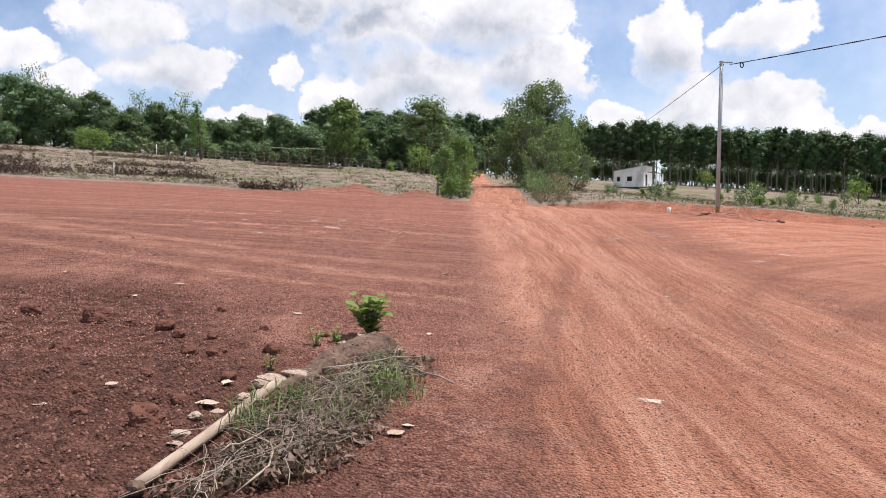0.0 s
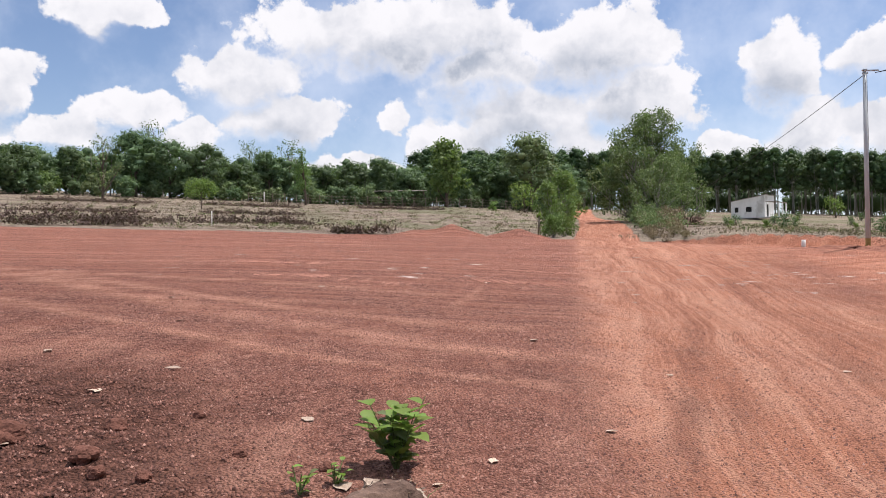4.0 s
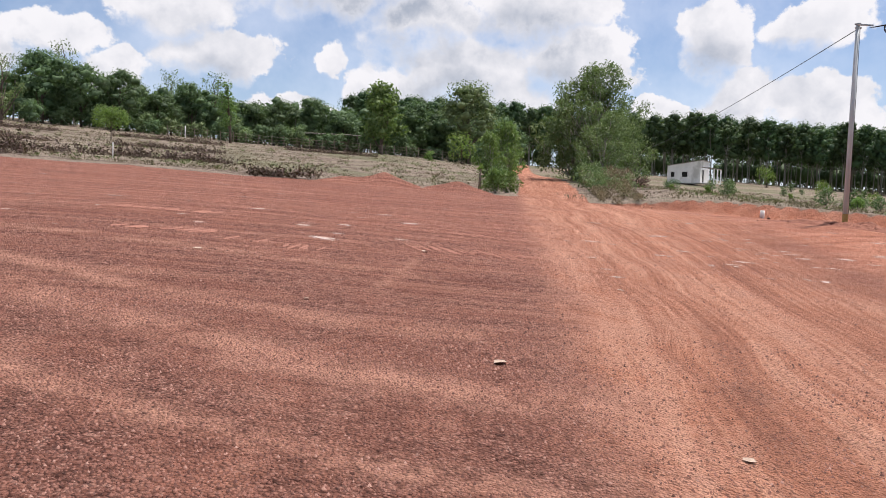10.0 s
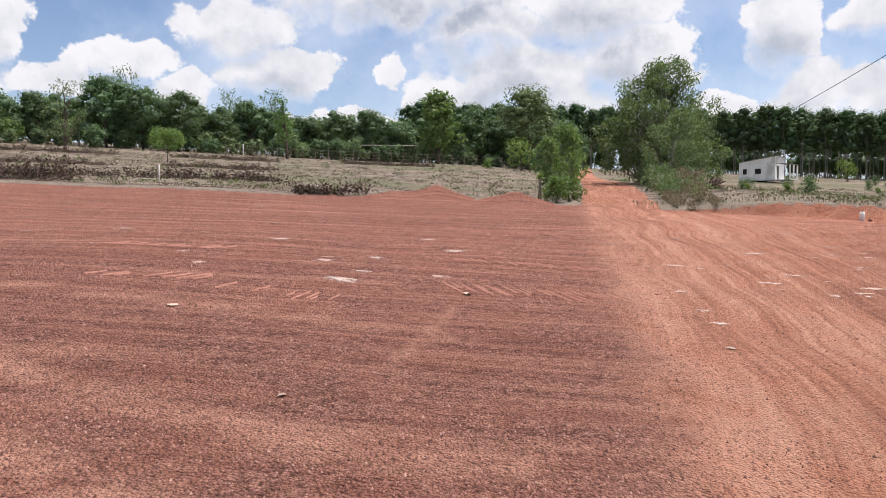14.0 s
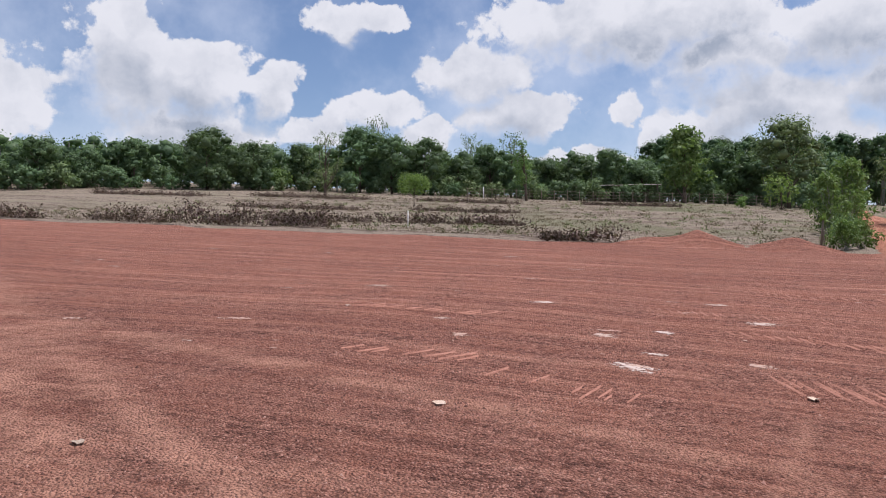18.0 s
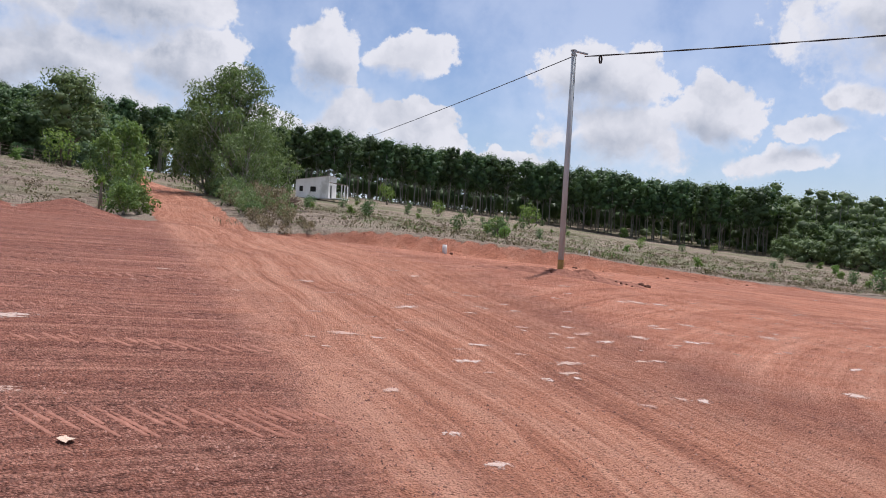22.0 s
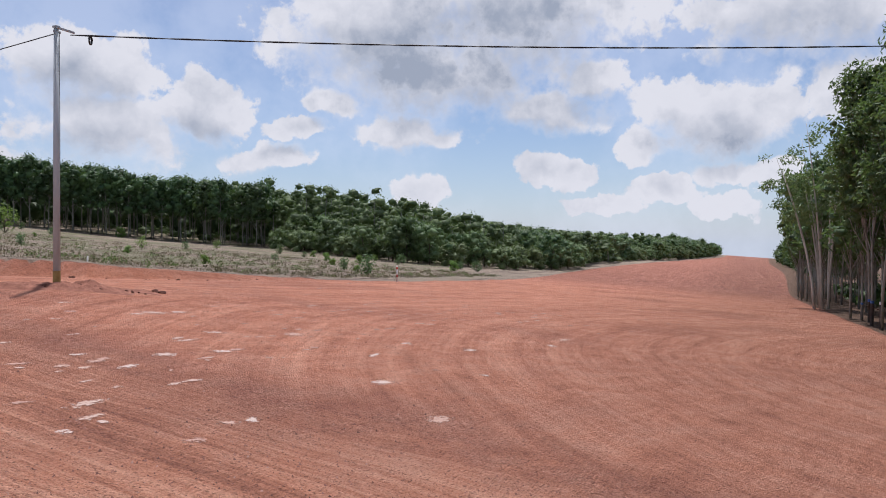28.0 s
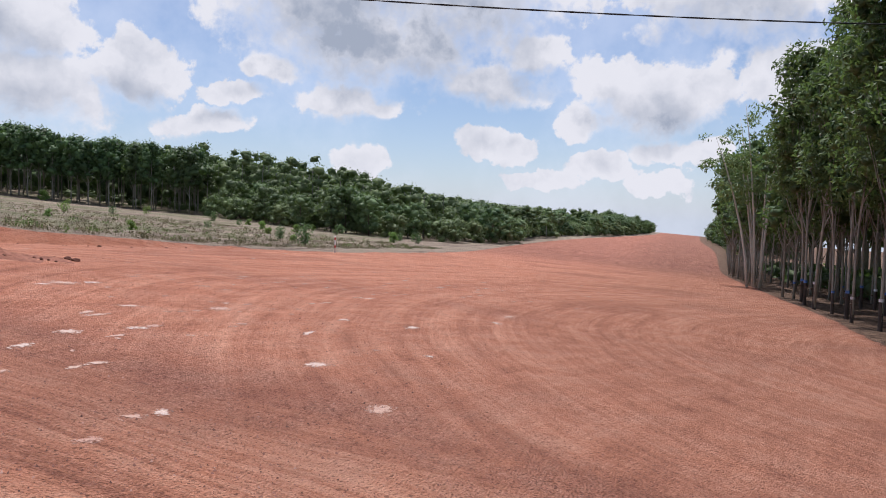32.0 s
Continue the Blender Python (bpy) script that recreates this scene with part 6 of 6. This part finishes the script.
def twig_heap():
    r = np.random.default_rng(21)
    ob = empty("twig_heap")
    for k in range(84):
        x, y, h = heap_spot(r)
        th = r.normal() * 0.7 + 0.9
        ln = r.uniform(0.25, 1.25) if k % 12 else r.uniform(0.7, 1.3)
        z = gz(x, y) + 0.05 + h
        bow = r.normal() * 0.22
        pts = []
        for j in range(8):
            u = j / 7 - 0.5
            a = th + bow * u * 2
            pts.append((x + math.cos(a) * ln * u + 0.014 * r.normal(), y + math.sin(a) * ln * u + 0.014 * r.normal(), z + 0.12 * (0.25 - u * u) + 0.012 * r.normal()))
        q = r.uniform(0.0014, 0.0042) if k % 12 else r.uniform(0.005, 0.009)
        rad = [q, q, q * 0.9, q * 0.85, q * 0.7, q * 0.6, q * 0.45, q * 0.25]
        v, f = tube(pts, rad, 5)
        fork = Vector(pts[4])
        side = Vector((math.cos(th + 0.8), math.sin(th + 0.8), 0.15)) * ln * 0.3
        v2, f2 = tube([fork, fork + side * 0.55 + Vector((0, 0, 0.02)), fork + side], [q * 0.6, q * 0.45, q * 0.2], 4)
        v, f = join_geo([(v, f), (v2, f2)])
        part("twig", mesh_from("twig", v, f, TWIG if k % 3 else TWIG_PALE, True), None, ob)
    tagged(ob, "tangle of dead twigs lying on the grass heap", "twigs")


twig_heap()


PLANT = leaf_material("fresh_broad_leaf", (0.10, 0.19, 0.032), (0.30, 0.42, 0.10), thin=0.42)


def leafy_plant(x, y, height, n_stems, n_leaves, size, seed, label):
    """Upright stems with broad pointed leaves."""
    r = np.random.default_rng(seed)
    x, y = fore(x, y)
    ob = empty("leafy_plant", pose(x, y, surf(x, y)))
    PLANT_MATS = (PLANT, GRASS)
    for k in range(n_stems):
        th = k * 2.4 + r.normal() * 0.3
        lean = r.uniform(0.10, 0.70)
        tip = Vector((math.cos(th) * lean * height, math.sin(th) * lean * height, height * r.uniform(0.65, 1.0)))
        pts = [Vector((0, 0, -0.03)), tip * 0.5 + Vector((0, 0, 0.05 * height)), tip]
        v, f = tube(pts, [0.006, 0.005, 0.003], 5)
        part("stem", mesh_from("stem", v, f, GRASS), None, ob)
        for j in range(n_leaves):
            u = 0.12 + 0.88 * (j + r.random()) / n_leaves
            base = pts[0].lerp(tip, u) + Vector((0, 0, 0.05 * height * (1 - u)))
            a = j * 2.4 + r.normal() * 0.5
            out = Vector((math.cos(a), math.sin(a), r.uniform(0.1, 1.1))).normalized()
            side = out.cross(Vector((0, 0, 1))).normalized()
            up = side.cross(out)
            ln = size * r.uniform(0.7, 1.2)
            vs, fs = [], []
            prof = ((0, 0.04), (0.25, 0.36), (0.5, 0.44), (0.75, 0.3), (1.0, 0.02))
            for u2, wd in prof:
                mid_p = base + out * ln * u2 - Vector((0, 0, 1)) * ln * 0.25 * u2 * u2
                for s in (-1, 0, 1):
                    vs.append(tuple(mid_p + side * s * wd * ln * 0.9 + up * (abs(s) * 0.10 * ln * wd * 2)))
            for q in range(4):
                for s in (0, 1):
                    i0 = q * 3 + s
                    fs.append((i0, i0 + 1, i0 + 4, i0 + 3))
            part("leaf", mesh_from("leaf", vs, fs, PLANT_MATS[0 if r.random() < 0.85 else 1], True), None, ob)
    return tagged(ob, label, "plant")


leafy_plant(0.08, 7.30, 0.46, 13, 7, 0.15, 31, "young broad-leaved green plant growing out of red gravel")
leafy_plant(-0.42, 6.75, 0.16, 4, 4, 0.06, 32, "small yellowing seedling beside the log")
leafy_plant(-0.72, 5.9, 0.13, 3, 4, 0.05, 33, "small green seedling beside the broken beam")
leafy_plant(-0.25, 6.95, 0.14, 4, 4, 0.06, 34, "low green weed at the plant's foot")
leafy_plant(0.18, 5.45, 0.22, 5, 4, 0.055, 35, "small bright green weed in the dry grass")

DEADLEAF = simple("bleached_dead_leaf", (0.30, 0.20, 0.14), (0.56, 0.44, 0.35), 30.0, 0.85, strength=0.3, vary=0.5)


def dead_leaf_mesh(seed):
    r = np.random.default_rng(seed)
    vs, fs = [], []
    curl, twist = r.uniform(0.08, 0.30), r.uniform(-0.12, 0.12)
    prof = ((0, 0.03), (0.2, 0.25), (0.45, 0.36), (0.7, 0.27), (1.0, 0.02))
    for u, wd in prof:
        for s in (-1, -0.4, 0.4, 1):
            vs.append((u - 0.5, s * wd * (1 + 0.22 * r.normal()), 0.02 + curl * (s * s * wd + (u - 0.5) ** 2 * 0.5) + twist * s * (u - 0.5)))
    for q in range(4):
        for s in range(3):
            i0 = q * 4 + s
            fs.append((i0, i0 + 1, i0 + 5, i0 + 4))
    me = mesh_from("fallen_leaf", vs, fs, DEADLEAF, True)
    return me


dead = [dead_leaf_mesh(300 + i) for i in range(5)]
SPOTS = [(-2.3, 9.7, 0.22), (-2.6, 8.8, 0.2), (-2.5, 7.3, 0.17), (-0.7, 8.3, 0.17), (0.7, 7.5, 0.13), (1.6, 8.25, 0.13), (-0.2, 6.9, 0.2), (0.22, 4.45, 0.18), (0.3, 4.6, 0.12),
         (-0.95, 5.3, 0.16), (-1.0, 4.85, 0.2), (-1.05, 4.2, 0.17), (1.36, 13.4, 0.19), (-2.4, 18.0, 0.2), (0.9, 19.6, 0.2), (-3.6, 13.8, 0.14), (2.6, 10.4, 0.12), (-1.7, 5.2, 0.14),
         (-2.1, 5.0, 0.16), (-2.4, 4.6, 0.18), (4.9, 12.2, 0.14), (-4.6, 16.0, 0.18), (-0.5, 15.2, 0.1), (3.6, 17.5, 0.13), (-3.9, 10.4, 0.17), (0.35, 7.0, 0.09)]
for i, (x, y, s) in enumerate(SPOTS):
    s *= 0.82
    if y < 11.0:
        x, y = fore(x, y)
    thing("fallen_leaf", dead[i % 5], None, "bleached dry fallen leaf lying on red gravel", "leaf", "fallen leaves",
          m=Matrix.LocRotScale((x, y, surf(x, y) + 0.008), Euler((0.02 * (i % 3) + 0.05, 0.02 * (i % 4), i * 1.9)), (s, s, s)))

# ---- road surface: pale stone spots and tread marks ----
def pale_material():
    """Whitish crushed stone that thins out into the soil towards its rim."""
    m, w = material("crushed_white_stone")
    tc = w.n("ShaderNodeTexCoord").outputs["Object"]
    pos = w.n("ShaderNodeNewGeometry").outputs["Position"]
    rnd = w.n("ShaderNodeObjectInfo").outputs["Random"]
    r = w.n("ShaderNodeVectorMath", {"operation": "LENGTH"}, i0=w.vmath("MULTIPLY", tc, (1, 1.25, 0))).outputs["Value"]
    n = w.noise(pos, 16.0, 6.0, 0.7)
    cover = w.smooth(w.math("ADD", w.math("MULTIPLY", w.math("SUBTRACT", n, 0.5), 3.2), w.math("SUBTRACT", 0.62, r)), -0.1, 0.35)
    col = w.ramp(w.math("ADD", w.math("MULTIPLY", w.noise(pos, 60.0, 4.0), 0.7), w.math("MULTIPLY", rnd, 0.4)),
                 [(0.30, (0.46, 0.26, 0.20)), (0.58, (0.55, 0.37, 0.29)), (0.88, (0.72, 0.62, 0.56))])
    b = w.n("ShaderNodeBsdfPrincipled", None, Base_Color=col, Roughness=0.9, Alpha=w.math("MULTIPLY", cover, 0.74))
    w.n("ShaderNodeOutputMaterial", None, Surface=b.outputs[0])
    return m


PALE = pale_material()


def pale_patch(seed, x, y, sx, sy, turn, label):
    """A thin spread of crushed stone that follows the surface."""
    r = np.random.default_rng(seed)
    n = 14
    ca, sa = math.cos(turn), math.sin(turn)
    spots, fs = [(0.0, 0.0, 0.010)], []
    for rr, hh in ((0.5, 0.009), (1.0, 0.003)):
        for k in range(n):
            a = 2 * math.pi * k / n
            q = rr * (1 + 0.15 * r.normal() * rr)
            spots.append((q * math.cos(a), q * math.sin(a), hh))
    vs = []
    for u, v, h in spots:
        px, py = u * sx, v * sy
        wx, wy = x + px * ca - py * sa, y + px * sa + py * ca
        vs.append((u, v, surf(wx, wy) + h - surf(x, y)))
    for k in range(n):
        k2 = (k + 1) % n
        fs.append((0, 1 + k, 1 + k2))
        fs.append((1 + k, 1 + n + k, 1 + n + k2, 1 + k2))
    me = mesh_from("pale_patch", vs, fs, PALE, True)
    thing("pale_patch", me, None, label, "stone", "pale spots on the road", m=Matrix.LocRotScale((x, y, surf(x, y)), Euler((0, 0, turn)), (sx, sy, 1)))


WHITE = [(-0.86, 20.12, 0.26), (-0.80, 20.18, 0.16), (-2.7, 24.3, 0.22), (-1.4, 21.8, 0.18), (0.7, 23.7, 0.24), (0.5, 20.8, 0.17), (-6.2, 25.2, 0.26), (-3.2, 21.1, 0.15), (0.1, 25.5, 0.2), (-3.8, 28.1, 0.2),
         (-3.8, 22.1, 0.13), (11.6, 20.15, 0.22), (9.9, 18.5, 0.24), (3.94, 19.4, 0.09), (3.9, 18.7, 0.11), (4.0, 20.7, 0.11), (2.25, 6.25, 0.11), (8.7, 23.7, 0.15), (9.3, 23.7, 0.15), (8.3, 22.3, 0.1), (7.0, 20.0, 0.14), (8.1, 20.1, 0.13), (7.8, 20.2, 0.13),
         (14.6, 23.7, 0.3), (11.6, 23.2, 0.2), (10.5, 23.5, 0.22), (13.8, 26.7, 0.3), (16.8, 20.5, 0.22), (20.0, 19.4, 0.2)]
for i, (x, y, s) in enumerate(WHITE):
    pale_patch(400 + i, x, y, s * 1.5, s * 1.1, (i * 0.37) % 0.8 - 0.4, "patch of crushed whitish stone pressed into the road")
DASHES = [(11.0, 27.1, 0.13), (11.5, 26.9, 0.1), (13.3, 26.7, 0.26), (13.0, 24.5, 0.36), (12.0, 23.2, 0.28), (13.5, 23.8, 0.18), (18.1, 23.1, 0.22), (23.0, 22.9, 0.32),
          (27.3, 23.1, 0.46), (32.7, 22.8, 0.45), (26.9, 19.8, 0.24), (13.9, 19.2, 0.16), (6.9, 21.1, 0.09), (13.5, 20.0, 0.12),
          (21.7, 24.3, 0.17), (23.8, 26.7, 0.19), (19.6, 25.6, 0.19), (11.8, 22.4, 0.1), (6.4, 21.1, 0.1), (8.2, 23.9, 0.09)]
for i, (x, y, s) in enumerate(DASHES):
    pale_patch(450 + i, x, y, s, 0.10 + 0.25 * s, (i * 0.37) % 0.5 - 0.6, "dash of crushed whitish stone along the wheel tracks")
for i in range(170):
    x, y = rng.uniform(-16, 40), rng.uniform(17, 36.5)
    if y < 19 and x < 6 or y < 21.5 and 4 < x < 15:
        continue
    s = 0.06 + 0.16 * rng.random() ** 2.5
    pale_patch(500 + i, x, y, s * rng.uniform(1.2, 2.6), s, rng.uniform(-0.3, 0.3), "small patch of crushed whitish stone on the road")

for i in range(110):
    x, y = rng.uniform(4, 30), rng.uniform(21.3, 27.5)
    s = 0.05 + 0.10 * rng.random() ** 2
    pale_patch(700 + i, x, y, s * rng.uniform(1.6, 3.4), s, rng.uniform(-0.25, 0.1), "small fleck of crushed whitish stone in the wheel tracks")

TREAD = simple("pressed_pale_soil", (0.25, 0.108, 0.077), (0.42, 0.20, 0.145), 16.0, 0.95, strength=0.6)


def treads(name, bands_):
    """Pressed ridges left by a tracked machine."""
    r = np.random.default_rng(41)
    vs, fs = [], []
    for x0, y0, n, step, dx, dy, wd, ramp_y in bands_:
        for k in range(n):
            if r.random() < 0.12:
                continue
            ax, ay = x0 + k * step + r.normal() * 0.025, y0 + k * ramp_y + r.normal() * 0.06
            u = r.uniform(0.3, 0.88)
            bx, by = ax + dx * u, ay + dy * u
            ln = math.hypot(bx - ax, by - ay)
            px, py = -(by - ay) / ln * wd, (bx - ax) / ln * wd
            o = len(vs)
            for j in range(5):
                t = j / 4
                qx, qy = ax + (bx - ax) * t, ay + (by - ay) * t
                z = surf(qx, qy) + 0.004
                hw = (0.4, 1.0, 0.8, 1.0, 0.3)[j] * (0.7 + 0.5 * r.random())
                vs += [(qx - px * hw, qy - py * hw, z - 0.02), (qx, qy, z + 0.013), (qx + px * hw, qy + py * hw, z - 0.02)]
            for j in range(4):
                i0 = o + j * 3
                fs += [(i0, i0 + 1, i0 + 4, i0 + 3), (i0 + 1, i0 + 2, i0 + 5, i0 + 4)]
    thing(name, mesh_from(name, vs, fs, TREAD, True), None, "ridged tread marks pressed in the red soil by a tracked machine", "tread marks", kind="stuff")


treads("tread_marks", [(0.55, 20.35, 20, 0.12, 0.36, -0.85, 0.019, -0.01), (0.2, 22.9, 20, 0.15, 0.25, -0.5, 0.02, -0.02), (-1.0, 24.6, 20, 0.16, 0.15, -0.5, 0.02, -0.01),
                       (-2.3, 19.0, 4, 0.16, 0.28, 0.75, 0.026, 0.02), (-1.35, 18.75, 5, 0.13, 0.18, 0.7, 0.026, 0.0), (-4.2, 19.6, 8, 0.2, 0.35, 0.6, 0.024, 0.0),
                       (-5.5, 22.6, 12, 0.19, 0.3, 0.5, 0.02, 0.0), (0.8, 27.8, 18, 0.2, 0.1, -0.5, 0.024, 0.0), (-2.5, 27.2, 12, 0.2, 0.1, -0.5, 0.02, 0.0)])

# ---- dry grass on the field ----
def field_spot(r):
    while True:
        x, y = r.uniform(-50, 80), 38 + 70 * r.random() ** 1.7
        past = y - float(far_edge(x))
        if past > 2.6 and abs(x - float(lane_mid(y))) > 2.2:
            return (x, y, 0.0)


def verge_spot(r):
    x = r.uniform(9, 60) if r.random() < 0.7 else r.uniform(-40, 5)
    return (x, float(far_edge(x)) + 2.3 + abs(r.normal()) * 1.6, 0.0)


def field_clumps(name, n, per, leaf, mat, seed, label, rad, flat):
    """Low weeds and stubble, each a small clump of leaves."""
    r = np.random.default_rng(seed)
    pts = np.array([field_spot(r) for _ in range(n)])
    s = rad * (0.4 + 1.0 * r.random(n))
    cs = np.stack([pts[:, 0], pts[:, 1], ground_z(pts[:, 0], pts[:, 1]) + s * flat * 0.5], 1)
    rs = np.stack([s, s, s * flat], 1)
    lv, lf = leaves(r, cs, rs, n * per, leaf, 0.35, -0.5, 0.2)
    thing(name, mesh_from(name, lv, lf, mat), None, label, "grass", kind="stuff")


field_clumps("field_stubble", 2600, 9, 0.16, STRAW, 51, "dry stubble and dead grass of the field", 0.34, 0.4)
field_clumps("field_weeds", 1400, 10, 0.15, GRASS, 52, "thin green weeds in the stubble", 0.36, 0.45)
field_clumps("field_litter", 2000, 9, 0.15, LEAF_DRY, 54, "brown plant litter lying on the field", 0.4, 0.25)
blades("verge_grass", 2500, verge_spot, 0.30, STRAW, 53, "dry grass along the road's bank", 0.9, 0.012)
